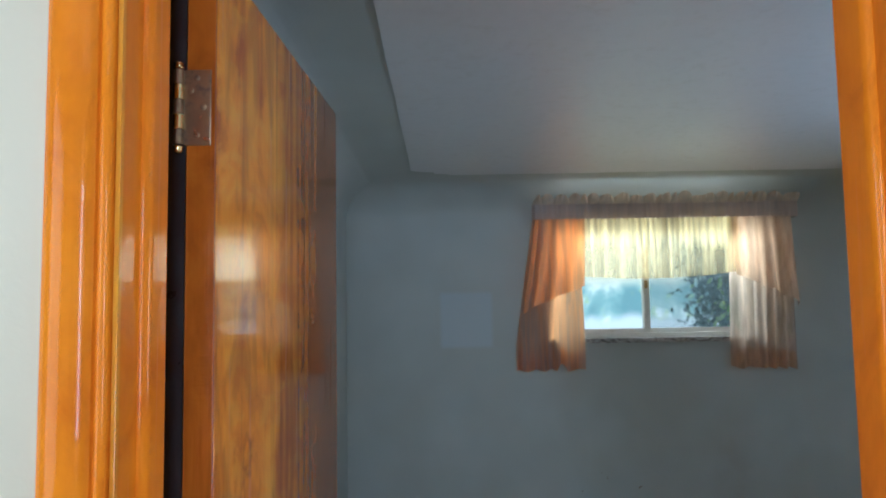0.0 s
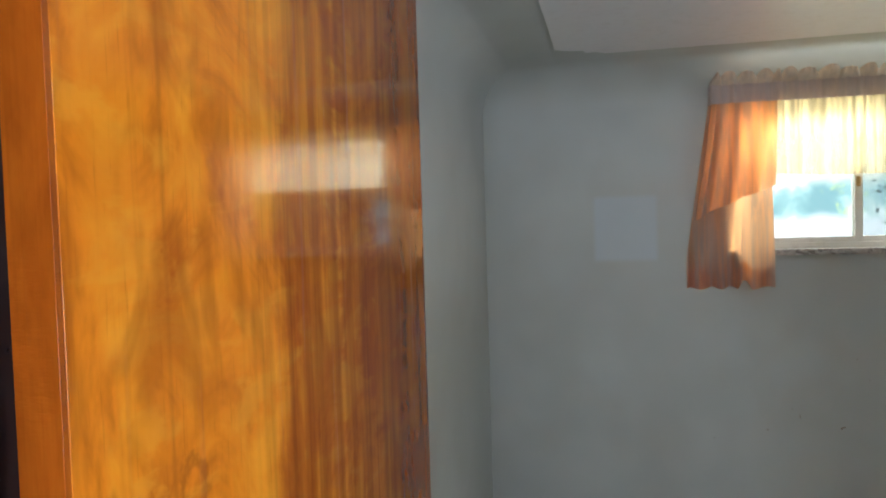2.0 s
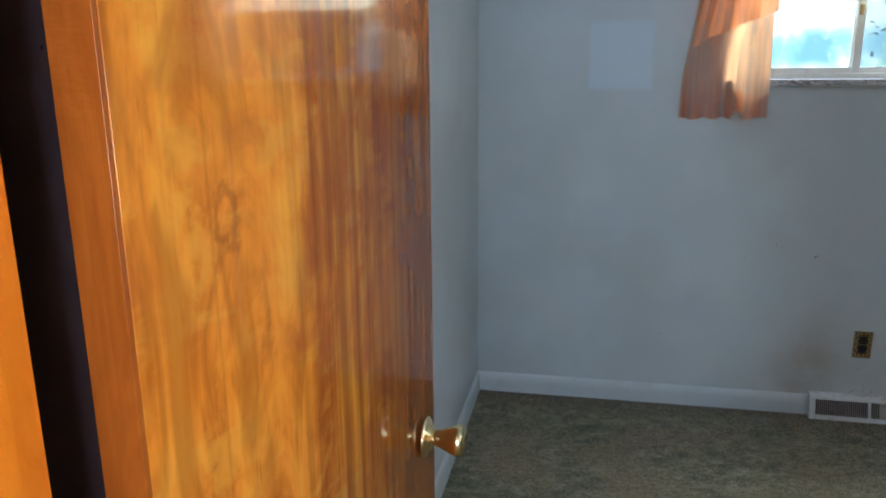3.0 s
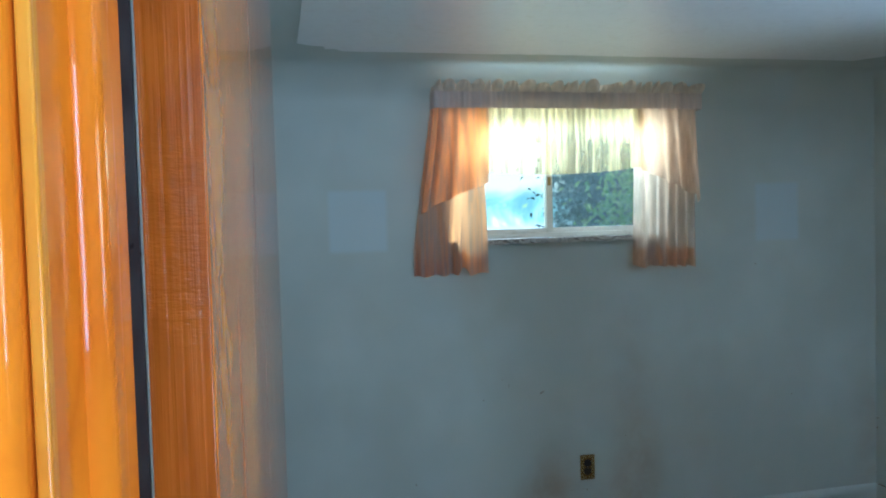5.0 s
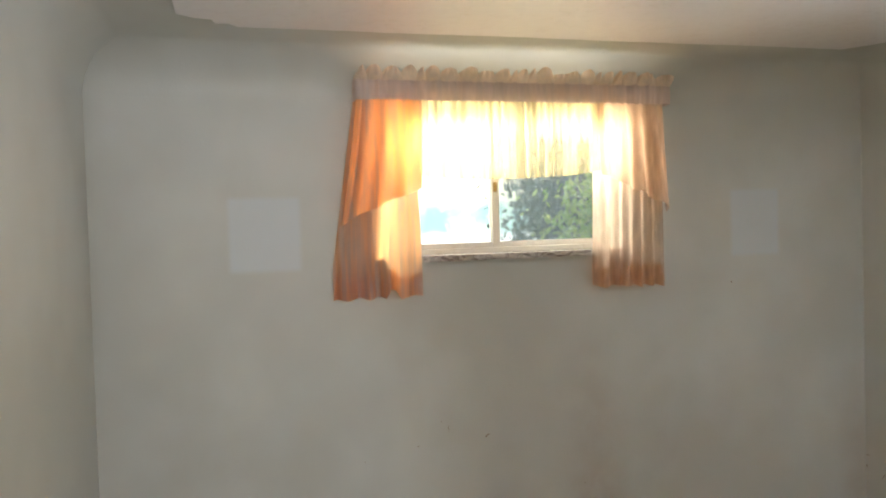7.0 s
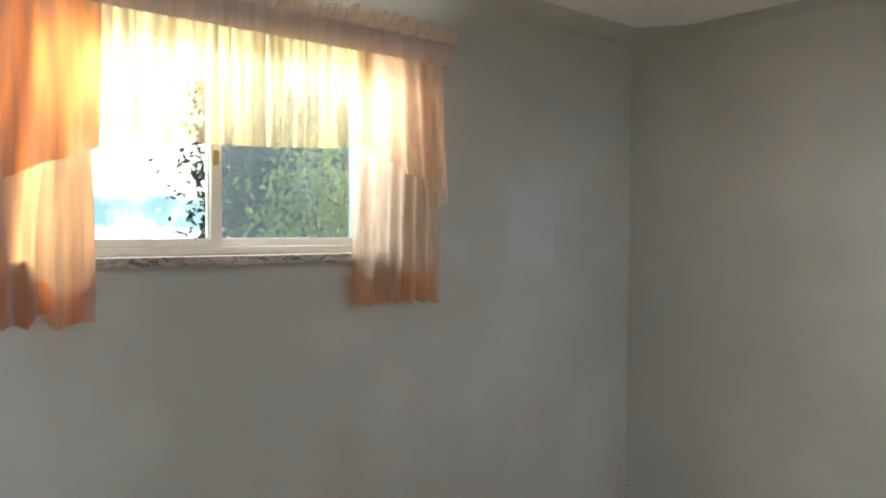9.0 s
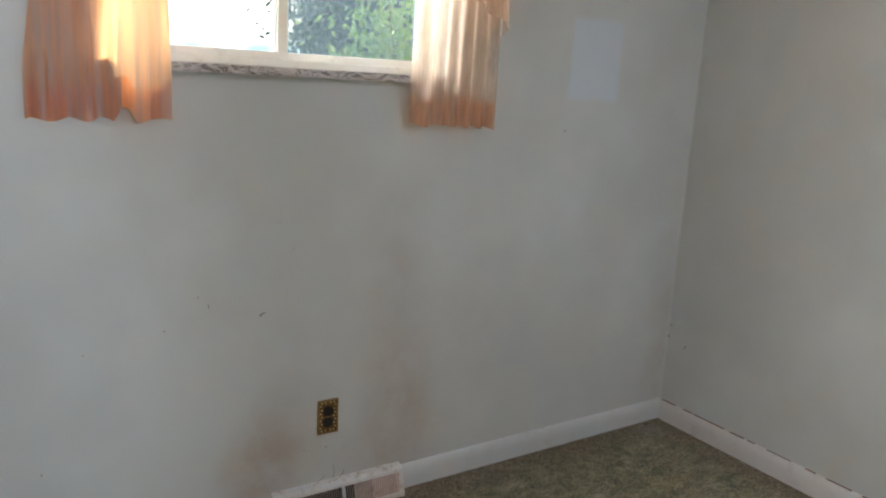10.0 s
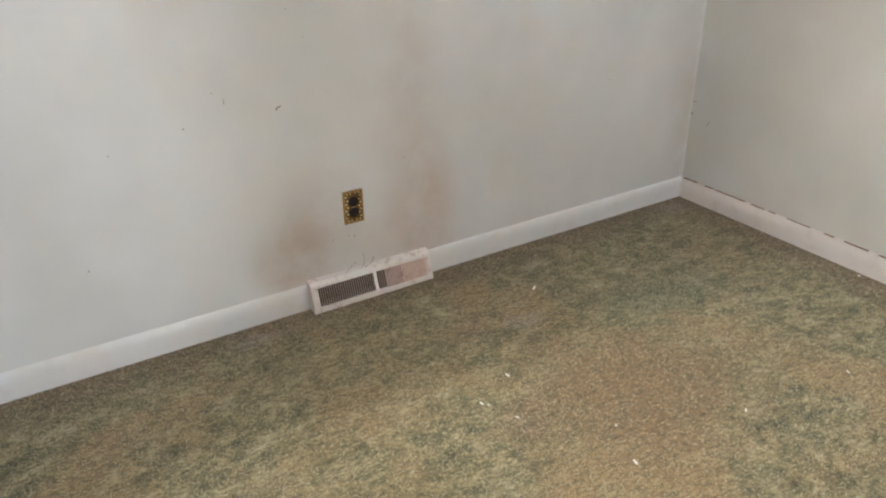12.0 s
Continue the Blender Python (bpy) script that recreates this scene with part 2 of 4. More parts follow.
WALL = (0.62, 0.645, 0.628)
M_wall = wall_paint("bedroom_wall_paint", WALL)
M_wall_win = wall_paint("bedroom_stained_wall_paint", WALL, True)
M_hall = wall_paint("hall_wall_paint", (0.79, 0.72, 0.58))
M_ceil = plain("ceiling_paint", (0.85, 0.84, 0.86), 0.42, wear=(0.6, 0.56, 0.5), amount=0.3, scale=30, relief=0.35)
M_base = plain("baseboard_paint", (0.575, 0.595, 0.58), 0.5, wear=(0.42, 0.37, 0.29), amount=0.35, scale=18)
M_base_dirty = plain("chipped_baseboard_paint", (0.67, 0.655, 0.63), 0.45, wear=(0.34, 0.25, 0.18), amount=0.4, scale=16)
M_soot = plain("soot_line", (0.24, 0.165, 0.12), 0.9, wear=(0.08, 0.05, 0.04), amount=0.8, scale=60)
M_scuff = plain("wall_scuff", (0.36, 0.31, 0.25), 0.8, wear=(0.16, 0.12, 0.09), amount=0.6, scale=200)
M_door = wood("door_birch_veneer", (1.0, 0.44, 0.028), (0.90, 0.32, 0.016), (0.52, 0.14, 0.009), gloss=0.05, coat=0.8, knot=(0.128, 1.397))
M_edge = wood("door_edge_timber", (0.54, 0.165, 0.013), (0.46, 0.125, 0.009), (0.32, 0.078, 0.006), gloss=0.2, coat=1.0, ripple=1.3, lines=120.0, streak=0.22)
M_trim = wood("trim_varnished_fir", (0.92, 0.285, 0.006), (0.87, 0.255, 0.005), (0.75, 0.19, 0.004), gloss=0.045, coat=0.5, ring=3, streak=0.16)
M_trim_edge = wood("trim_pale_edge", (0.96, 0.44, 0.035), (0.92, 0.38, 0.026), (0.80, 0.28, 0.018), gloss=0.12, ring=3, streak=0.15)
M_brass = plain("aged_brass", (0.40, 0.27, 0.11), 0.4, 0.8, wear=(0.16, 0.11, 0.06), amount=0.7, scale=120, relief=0.15)
M_plate = plain("tarnished_brass", (0.22, 0.13, 0.045), 0.45, 0.7, wear=(0.09, 0.055, 0.03), amount=0.7, scale=140, relief=0.2)
M_gilt = plain("gilt_brass", (0.74, 0.60, 0.32), 0.35, 0.75, wear=(0.3, 0.19, 0.07), amount=0.5, scale=120, relief=0.1)
M_bright = plain("polished_brass", (0.86, 0.72, 0.38), 0.16, 1.0, wear=(0.4, 0.3, 0.15), amount=0.3, scale=90, relief=0.05)
M_steel = plain("worn_hinge_plating", (0.33, 0.24, 0.15), 0.35, 0.85, wear=(0.14, 0.10, 0.08), amount=0.8, scale=70)
M_black = plain("bakelite_and_gap_black", (0.018, 0.014, 0.016), 0.35, wear=(0.05, 0.04, 0.04), amount=0.4)
M_vinyl = plain("window_frame_paint", (0.74, 0.72, 0.66), 0.4, wear=(0.4, 0.34, 0.26), amount=0.4, scale=30)
M_vent = plain("register_enamel", (0.63, 0.62, 0.585), 0.4, wear=(0.34, 0.21, 0.13), amount=0.6, scale=34)
M_ventdark = plain("register_recess_shade", (0.05, 0.035, 0.03), 0.7)
M_ventpink = plain("register_pink_flap", (0.56, 0.43, 0.37), 0.6, wear=(0.25, 0.17, 0.13), amount=0.6, scale=40)
M_ventgrey = plain("register_grey_flap", (0.40, 0.31, 0.27), 0.6, wear=(0.16, 0.11, 0.09), amount=0.6, scale=40)
M_fin = plain("register_fin", (0.34, 0.28, 0.24), 0.5, wear=(0.12, 0.08, 0.06), amount=0.6, scale=60)
M_fluff = plain("white_scraps", (0.8, 0.78, 0.72), 0.8)
M_peach = cloth("peach_curtain_fabric", (0.80, 0.65, 0.57), (1.0, 0.58, 0.28), 0.66, gather=0.25)
# right panels: same peach, stronger backlight put into a paler, clearer fabric
M_peach_lit = cloth("backlit_peach_fabric", (0.88, 0.75, 0.67), (1.0, 0.79, 0.60), 0.72, 0.46, gather=0.12)
M_band = cloth("valance_band_fabric", (0.72, 0.61, 0.58), (0.85, 0.62, 0.46), 0.25)
M_ruffle = cloth("ruffle_fabric", (0.80, 0.69, 0.60), (0.9, 0.68, 0.48), 0.3)
M_sheer = cloth("sheer_cream_fabric", (0.88, 0.78, 0.54), (1.0, 0.83, 0.46), 0.36, 0.64, gather=0.45, shirred=(1.85, 1.97))


def stone():
    m, nt, b = mat("veined_marble")
    p = place_of(nt)
    vein = noise_of(nt, scaled(nt, p, (1.0, 2.5, 2.5)), 14, 6, 0.7, 2.5)
    col = ramp(nt, vein, [(0.38, (0.16, 0.13, 0.12)), (0.47, (0.40, 0.36, 0.33)), (0.58, (0.62, 0.58, 0.54))])
    nt.links.new(col, b.inputs["Base Color"])
    b.inputs["Roughness"].default_value = 0.3
    bump(nt, b, noise_of(nt, p, 60, 4), 0.2, 0.003)
    return m


def carpet_colour(nt):
    p = place_of(nt)
    green = noise_of(nt, scaled(nt, p, (1.0, 1.25, 1.0)), 12.0, 8, 0.8, 0.4)
    worn = noise_of(nt, p, 1.9, 4, 0.6, 0.5)
    tuft = noise_of(nt, scaled(nt, p, (38, 95, 60)), 1.0, 5, 0.7, 0.8)
    col = ramp(nt, green, [(0.34, (0.056, 0.056, 0.028)), (0.46, (0.178, 0.158, 0.073)), (0.55, (0.325, 0.281, 0.145)), (0.66, (0.51, 0.45, 0.29))])
    col = blend(nt, span(nt, worn, 0.46, 0.64, 0, 0.7), col, (0.37, 0.255, 0.12))
    sep = nt.nodes.new("ShaderNodeSeparateXYZ")
    nt.links.new(p, sep.inputs[0])
    # brown dirt along the walls
    wob = math_node(nt, "MULTIPLY", math_node(nt, "SUBTRACT", noise_of(nt, p, 9, 4), 0.5), 0.22)
    for ax in (0, 1):
        d = math_node(nt, "ADD", sep.outputs[ax], wob)
        col = blend(nt, span(nt, d, -0.22, -0.01, 0, 0.85), col, (0.17, 0.105, 0.060))
    # a trodden brown patch and a few darker spills
    for cx, cy, rx, ry, k, c in ((-1.18, -0.92, 0.36, 0.32, 0.88, (0.25, 0.165, 0.078)), (-1.45, -0.42, 0.10, 0.07, 0.38, (0.24, 0.14, 0.08)), (-1.55, -0.85, 0.09, 0.07, 0.38, (0.25, 0.15, 0.09)),
                                 (-1.23, -0.47, 0.09, 0.05, 0.3, (0.42, 0.40, 0.36)), (-2.02, -0.10, 0.09, 0.04, 0.35, (0.42, 0.40, 0.36)), (-0.14, -0.09, 0.08, 0.06, 0.4, (0.40, 0.37, 0.33)), (-0.76, -0.60, 0.30, 0.14, 0.45, (0.16, 0.185, 0.105))):
        dx = math_node(nt, "DIVIDE", math_node(nt, "SUBTRACT", sep.outputs[0], cx), rx)
        dy = math_node(nt, "DIVIDE", math_node(nt, "SUBTRACT", sep.outputs[1], cy), ry)
        d = math_node(nt, "SQRT", math_node(nt, "ADD", math_node(nt, "MULTIPLY", dx, dx), math_node(nt, "MULTIPLY", dy, dy)))
        d = math_node(nt, "ADD", d, math_node(nt, "MULTIPLY", wob, 7.0))
        col = blend(nt, span(nt, d, 0.5, 1.25, k, 0.0), col, c)
    spot = noise_of(nt, p, 3.4, 3, 0.5)
    col = blend(nt, span(nt, spot, 0.62, 0.76, 0, 0.5), col, (0.28, 0.17, 0.10))
    col = blend(nt, span(nt, tuft, 0.32, 0.62), blend(nt, 0.68, col, (0.03, 0.030, 0.016)), col)
    return p, tuft, col


def carpet_mat():
    m, nt, b = mat("worn_green_carpet")
    p, tuft, col = carpet_colour(nt)
    nt.links.new(col, b.inputs["Base Color"])
    b.inputs["Roughness"].default_value, b.inputs["Sheen Weight"].default_value = 0.95, 0.15
    bump(nt, b, tuft, 0.7, 0.006)
    return m


def tuft_mat():
    m, nt, b = mat("carpet_pile")
    p, tuft, col = carpet_colour(nt)
    g = nt.nodes.new("ShaderNodeNewGeometry")
    col = blend(nt, g.outputs["Random Per Island"], blend(nt, 0.5, col, (0.05, 0.05, 0.028)), blend(nt, 0.5, col, (0.70, 0.64, 0.44)))
    nt.links.new(col, b.inputs["Base Color"])
    b.inputs["Roughness"].default_value = 0.95
    return m


def leaf_mat(name, a, c):
    m, nt, b = mat(name)
    g = nt.nodes.new("ShaderNodeNewGeometry")
    col = blend(nt, g.outputs["Random Per Island"], a, c)
    nt.links.new(col, b.inputs["Base Color"])
    b.inputs["Roughness"].default_value = 0.35
    tr = nt.nodes.new("ShaderNodeBsdfTranslucent")
    nt.links.new(col, tr.inputs[0])
    mix = nt.nodes.new("ShaderNodeMixShader")
    mix.inputs[0].default_value = 0.4
    nt.links.new(b.outputs[0], mix.inputs[1])
    nt.links.new(tr.outputs[0], mix.inputs[2])
    nt.links.new(mix.outputs[0], nt.nodes["Material Output"].inputs[0])
    return m


def glass_mat():
    m, nt, b = mat("window_glass")
    tp, gl = nt.nodes.new("ShaderNodeBsdfTransparent"), nt.nodes.new("ShaderNodeBsdfGlossy")
    tp.inputs[0].default_value = (0.93, 0.96, 0.95, 1)
    gl.inputs["Roughness"].default_value = 0.02
    fr = nt.nodes.new("ShaderNodeFresnel")
    fr.inputs[0].default_value = 1.45
    mix = nt.nodes.new("ShaderNodeMixShader")
    nt.links.new(fr.outputs[0], mix.inputs[0])
    nt.links.new(tp.outputs[0], mix.inputs[1])
    nt.links.new(gl.outputs[0], mix.inputs[2])
    nt.links.new(mix.outputs[0], nt.nodes["Material Output"].inputs[0])
    return m


def screen_mat():
    """Woven wire mesh: mostly holes, its wires scattering light both ways."""
    m, nt, b = mat("insect_screen_mesh")
    b.inputs["Base Color"].default_value, b.inputs["Roughness"].default_value = (0.22, 0.28, 0.33, 1), 0.6
    tl, tp = nt.nodes.new("ShaderNodeBsdfTranslucent"), nt.nodes.new("ShaderNodeBsdfTransparent")
    tl.inputs[0].default_value = (0.26, 0.36, 0.45, 1)
    last = b
    for f, other in ((0.5, tl), (0.72, tp)):
        mix = nt.nodes.new("ShaderNodeMixShader")
        mix.inputs[0].default_value = f
        nt.links.new(last.outputs[0], mix.inputs[1])
        nt.links.new(other.outputs[0], mix.inputs[2])
        last = mix
    nt.links.new(last.outputs[0], nt.nodes["Material Output"].inputs[0])
    return m


def backdrop_mat():
    """Glowing panel far behind the shrub, haze and sunlight painted in: pale sky gaps between blurred foliage."""
    m, nt, b = mat("glowing_garden_backdrop")
    p = place_of(nt)
    sep = nt.nodes.new("ShaderNodeSeparateXYZ")
    nt.links.new(p, sep.inputs[0])
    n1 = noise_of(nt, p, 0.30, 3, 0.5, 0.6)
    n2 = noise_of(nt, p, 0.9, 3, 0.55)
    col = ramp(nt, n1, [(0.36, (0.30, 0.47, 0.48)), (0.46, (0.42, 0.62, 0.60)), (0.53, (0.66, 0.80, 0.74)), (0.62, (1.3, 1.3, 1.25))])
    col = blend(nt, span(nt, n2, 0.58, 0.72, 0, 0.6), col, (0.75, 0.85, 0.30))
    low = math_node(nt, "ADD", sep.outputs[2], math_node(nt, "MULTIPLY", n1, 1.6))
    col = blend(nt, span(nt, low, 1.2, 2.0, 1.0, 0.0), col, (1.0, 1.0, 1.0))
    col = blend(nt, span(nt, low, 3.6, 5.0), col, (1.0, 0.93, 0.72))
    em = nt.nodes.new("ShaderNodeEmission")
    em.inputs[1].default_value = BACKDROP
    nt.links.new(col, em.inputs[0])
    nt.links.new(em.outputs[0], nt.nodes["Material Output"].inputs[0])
    return m


M_marble, M_carpet, M_tuft, M_glass, M_screen, M_backdrop = stone(), carpet_mat(), tuft_mat(), glass_mat(), screen_mat(), backdrop_mat()
# sun and shade put into the leaf colours: bright shrub, dark hedge
M_leaf = leaf_mat("leaves_painted_sunlit", (0.24, 0.44, 0.08), (0.56, 0.68, 0.22))
M_leafdark = leaf_mat("leaves_painted_shaded", (0.025, 0.045, 0.055), (0.09, 0.13, 0.11))
M_bark = plain("bark", (0.10, 0.075, 0.05), 0.9, wear=(0.2, 0.17, 0.13), amount=0.5, scale=40, relief=0.6)
M_ground = plain("lawn", (0.09, 0.12, 0.045), 0.95, wear=(0.16, 0.13, 0.07), amount=0.6, scale=8)
M_brick = plain("outside_wall", (0.40, 0.36, 0.30), 0.9, scale=12)


# ---- mesh helpers ----
def add_box(bm, x0, x1, y0, y1, z0, z1, bevel=0.0, segs=2):
    r = bmesh.ops.create_cube(bm, size=1)
    bmesh.ops.scale(bm, vec=(x1 - x0, y1 - y0, z1 - z0), verts=r["verts"])
    bmesh.ops.translate(bm, vec=((x0 + x1) / 2, (y0 + y1) / 2, (z0 + z1) / 2), verts=r["verts"])
    if bevel:
        edges = list({e for v in r["verts"] for e in v.link_edges})
        bmesh.ops.bevel(bm, geom=edges, offset=bevel, segments=segs, affect="EDGES", profile=0.5)


def box(*a, bevel=0.0, segs=2):
    bm = bmesh.new()
    add_box(bm, *a, bevel=bevel, segs=segs)
    return bm


def boxes(*many, bevel=0.0):
    bm = bmesh.new()
    for a in many:
        add_box(bm, *a, bevel=bevel)
    return bm


def prism(profile, length, axis="z"):
    """Extrude a closed 2D outline by length along z (outline in x, y) or x (outline in y, z)."""
    bm = bmesh.new()
    put = (lambda p, t: (p[0], p[1], t)) if axis == "z" else (lambda p, t: (t, p[0], p[1]))
    a, c = ([bm.verts.new(put(p, t)) for p in profile] for t in (0.0, length))
    n = len(profile)
    for i in range(n):
        bm.faces.new((a[i], a[(i + 1) % n], c[(i + 1) % n], c[i]))
    bm.faces.new(a[::-1])
    bm.faces.new(c)
    bmesh.ops.recalc_face_normals(bm, faces=bm.faces)
    return bm


def lathe(profile, n=28):
    """Turn an outline of (radius, height) about z."""
    bm = bmesh.new()
    rings = [[bm.verts.new((r * math.cos(2 * math.pi * i / n), r * math.sin(2 * math.pi * i / n), h)) for i in range(n)] for r, h in profile]
    for a, c in zip(rings, rings[1:]):
        for i in range(n):
            bm.faces.new((a[i], a[(i + 1) % n], c[(i + 1) % n], c[i]))
    bm.faces.new(rings[0][::-1])
    bm.faces.new(rings[-1])
    bmesh.ops.recalc_face_normals(bm, faces=bm.faces)
    return bm


def mesh_of(name, bm, material, smooth=False):
    if not smooth:
        bm.normal_update()
        turn = {e: e.calc_face_angle(0.0) for e in bm.edges}
        smooth = any(0.03 < a < 0.36 for a in turn.values())
        if smooth:
            bmesh.ops.split_edges(bm, edges=[e for e, a in turn.items() if a >= 0.36])
    me = bpy.data.meshes.new(name)
    bm.to_mesh(me)
    bm.free()
    me.materials.append(material)
    if smooth:
        me.polygons.foreach_set("use_smooth", [True] * len(me.polygons))
    return me


def part(name, bm, material, parent=None, label="", m=None, smooth=False):
    ob = new(name, mesh_of(name, bm, material, smooth))
    if parent is not None:
        ob.parent = parent
    if m is not None:
        ob.matrix_basis = m
    return tagged(ob, label)


def thing(name, label, category, kind="", group="", m=None):
    ob = new(name)
    if m is not None:
        ob.matrix_basis = m
    return tagged(ob, label, category, group, kind)


def setting(name, bm, material, label, category, smooth=False):
    return tagged(part(name, bm, material, smooth=smooth), label, category, kind="structure")


# ---- plan ----
XL, XR = -3.268, 0.0                 # bedroom's side walls
YD, YH = -2.925, -3.04               # door wall: bedroom face and hall face
H = 2.215                            # flat of the ceiling
RX = RY = 0.18                       # cove radii
WX0, WX1, WZ0, WZ1 = -2.22, -1.22, 1.436, 2.03   # window opening
JX0, JX1, JZ = -3.095, -2.345, 2.032             # door opening
WALLT = 0.24

# ---- large structure ----
setting("ground", box(-90, 90, -90, 90, -0.75, -0.55), M_ground, "green lawn around the house", "ground")
setting("floor", box(XL - 0.2, XR + 0.2, YD - 2.5, WALLT, -0.12, -0.012), M_base, "subfloor under the carpet", "floor")
carpet = setting("carpet", box(XL, XR, YD - 0.06, 0, -0.012, 0.0), M_carpet, "worn olive green carpet with brown stains", "carpet")
setting("hall_floor", box(-4.3, -1.2, -5.3, YD - 0.06, -0.012, 0.0), M_carpet, "green carpet of the hall", "floor")

wall_window = setting("wall_window", boxes((XL - 0.12, WX0, 0, WALLT, -0.012, 2.5), (WX1, XR + 0.12, 0, WALLT, -0.012, 2.5),
                      (WX0, WX1, 0, WALLT, -0.012, WZ0 - 0.022), (WX0, WX1, 0, WALLT, WZ1, 2.5)), M_wall_win,
                      "pale grey-green painted plaster wall with unfaded picture patches and brown soot stains", "wall")
setting("wall_left", box(XL - 0.12, XL, YD, 0, -0.012, 2.5), M_wall, "pale grey-green painted plaster wall", "wall")
setting("wall_right", boxes((XR, XR + 0.12, YD, -2.6, -0.012, 2.5), (XR, XR + 0.12, -1.7, 0, -0.012, 2.5), (XR, XR + 0.12, -2.6, -1.7, -0.012, 1.1), (XR, XR + 0.12, -2.6, -1.7, 2.0, 2.5)), M_wall, "pale grey painted plaster wall with smudges", "wall")
setting("wall_door", boxes((XL, JX0 - 0.02, YH + 0.004, YD, -0.012, 2.5), (JX1 + 0.02, XR, YH + 0.004, YD, -0.012, 2.5),
        (JX0 - 0.02, JX1 + 0.02, YH + 0.004, YD, JZ + 0.02, 2.5)), M_wall, "painted plaster wall around the bedroom doorway", "wall")
setting("wall_hall", boxes((-4.3, JX0 - 0.02, YH - 0.008, YH, -0.012, 2.5), (JX1 + 0.02, -1.2, YH - 0.008, YH, -0.012, 2.5),
        (JX0 - 0.02, JX1 + 0.02, YH - 0.008, YH, JZ + 0.02, 2.5)), M_hall, "cream painted hall wall beside the doorway", "wall")
setting("wall_hall_left", boxes((-4.42, -4.3, -5.2, -4.86, -0.012, 2.5), (-4.42, -4.3, -3.64, YH, -0.012, 2.5), (-4.42, -4.3, -4.86, -3.64, -0.012, 1.04), (-4.42, -4.3, -4.86, -3.64, 2.16, 2.5)), M_hall, "cream painted hall wall", "wall")
setting("wall_hall_right", box(-1.2, -1.08, -5.3, YH, -0.012, 2.5), M_hall, "cream painted hall wall", "wall")
setting("wall_hall_back", boxes((-4.42, -2.74, -5.32, -5.2, -0.012, 2.5), (-2.36, -1.08, -5.32, -5.2, -0.012, 2.5),
        (-2.74, -2.36, -5.32, -5.2, -0.012, 1.14), (-2.74, -2.36, -5.32, -5.2, 2.1, 2.5)), M_hall, "cream painted hall wall with an opening to daylight", "wall")
setting("hall_ceiling", box(-4.42, -1.08, -5.32, YH, 2.42, 2.5), M_ceil, "white hall ceiling", "ceiling")
setting("roof", box(-6, 3, -7, 0.45, 2.5, 2.62), M_brick, "flat roof slab over the house", "roof")


def cove():
    """Plaster cove along three walls, mitred in the corners, and the flat above."""
    bm = bmesh.new()
    rings = []
    for i in range(15):
        a = math.pi / 2 * i / 14
        ox, o, z = RX * (1 - math.cos(a)), RY * (1 - math.cos(a)), H - RY + RY * math.sin(a)
        rings.append([bm.verts.new(v) for v in ((XL + ox, YD, z), (XR - o, YD, z), (XR - o, -o, z), (XL + ox, -o, z))])
    for a, c in zip(rings, rings[1:]):
        for i in (1, 2, 3):
            f = bm.faces.new((a[i], a[(i + 1) % 4], c[(i + 1) % 4], c[i]))
            f.smooth = True
    bm.faces.new(rings[-1])
    bmesh.ops.recalc_face_normals(bm, faces=bm.faces)
    return bm


setting("ceiling_cove", cove(), M_wall, "grey-green plaster cove curving into the ceiling", "ceiling")


def ceiling_sheet():
    """White ceiling coat, its ragged cut-in line lying in the cove."""
    x0, x1, y0, y1 = XL + 0.345, XR - 0.30, YD + 0.02, -0.30
    line = []

    def run(a, b, n, wob):
        for i in range(n):
            t = i / n
            p = [a[k] + (b[k] - a[k]) * t for k in (0, 1)]
            w = wob * (noise.noise((p[0] * 3.1, p[1] * 3.1, 1.7)) + 0.5 * noise.noise((p[0] * 17, p[1] * 17, 5)))
            q = (-(b[1] - a[1]), b[0] - a[0])
            s = math.hypot(*q)
            line.append((p[0] + q[0] / s * w, p[1] + q[1] / s * w))
    run((x0, y0), (x1, y0), 40, 0.01)
    run((x1, y0), (x1, y1 - 0.16), 60, 0.012)
    run((x1, y1 - 0.16), (x1 - 0.10, y1 - 0.02), 10, 0.006)
    run((x1 - 0.10, y1 - 0.02), (x0 + 0.16, y1), 110, 0.010)
    line.extend([(x0 + 0.15, y1 - 0.035), (x0 + 0.11, y1 - 0.03), (x0 + 0.10, y1 - 0.075), (x0 + 0.05, y1 - 0.085)])
    run((x0, y1 - 0.12), (x0, y0), 90, 0.0018)
    bm = prism(line, 0.012)
    bmesh.ops.translate(bm, vec=(0, 0, H - 0.0040), verts=bm.verts)
    return bm


setting("ceiling", ceiling_sheet(), M_ceil, "white painted ceiling with a ragged paint edge", "ceiling")


# baseboards: a rounded top, a little toe
def board(length):
    return prism([(0, 0), (-0.013, 0), (-0.013, 0.046), (-0.0125, 0.058), (-0.0108, 0.070), (-0.0075, 0.081), (-0.0035, 0.088), (0, 0.091)], length, "x")


VX0, VX1 = -1.807, -1.342
base = tagged(part("baseboard", board(VX0 - XL), M_base, m=pose(XL, 0, 0), smooth=False), "white painted baseboard with scuffs", "baseboard", kind="structure")
tagged(part("baseboard", board(XR - VX1), M_base, m=pose(VX1, 0, 0)), "white painted baseboard with scuffs", "baseboard", kind="structure")
tagged(part("baseboard", board(-YD - 0.026), M_base_dirty, m=pose(XR, -0.013, 0, 0, 0, -90)), "chipped off-white baseboard with a dirty top line", "baseboard", kind="structure")
tagged(part("baseboard", board(-YD - 0.026), M_base, m=pose(XL, YD + 0.013, 0, 0, 0, 90)), "white painted baseboard", "baseboard", kind="structure")


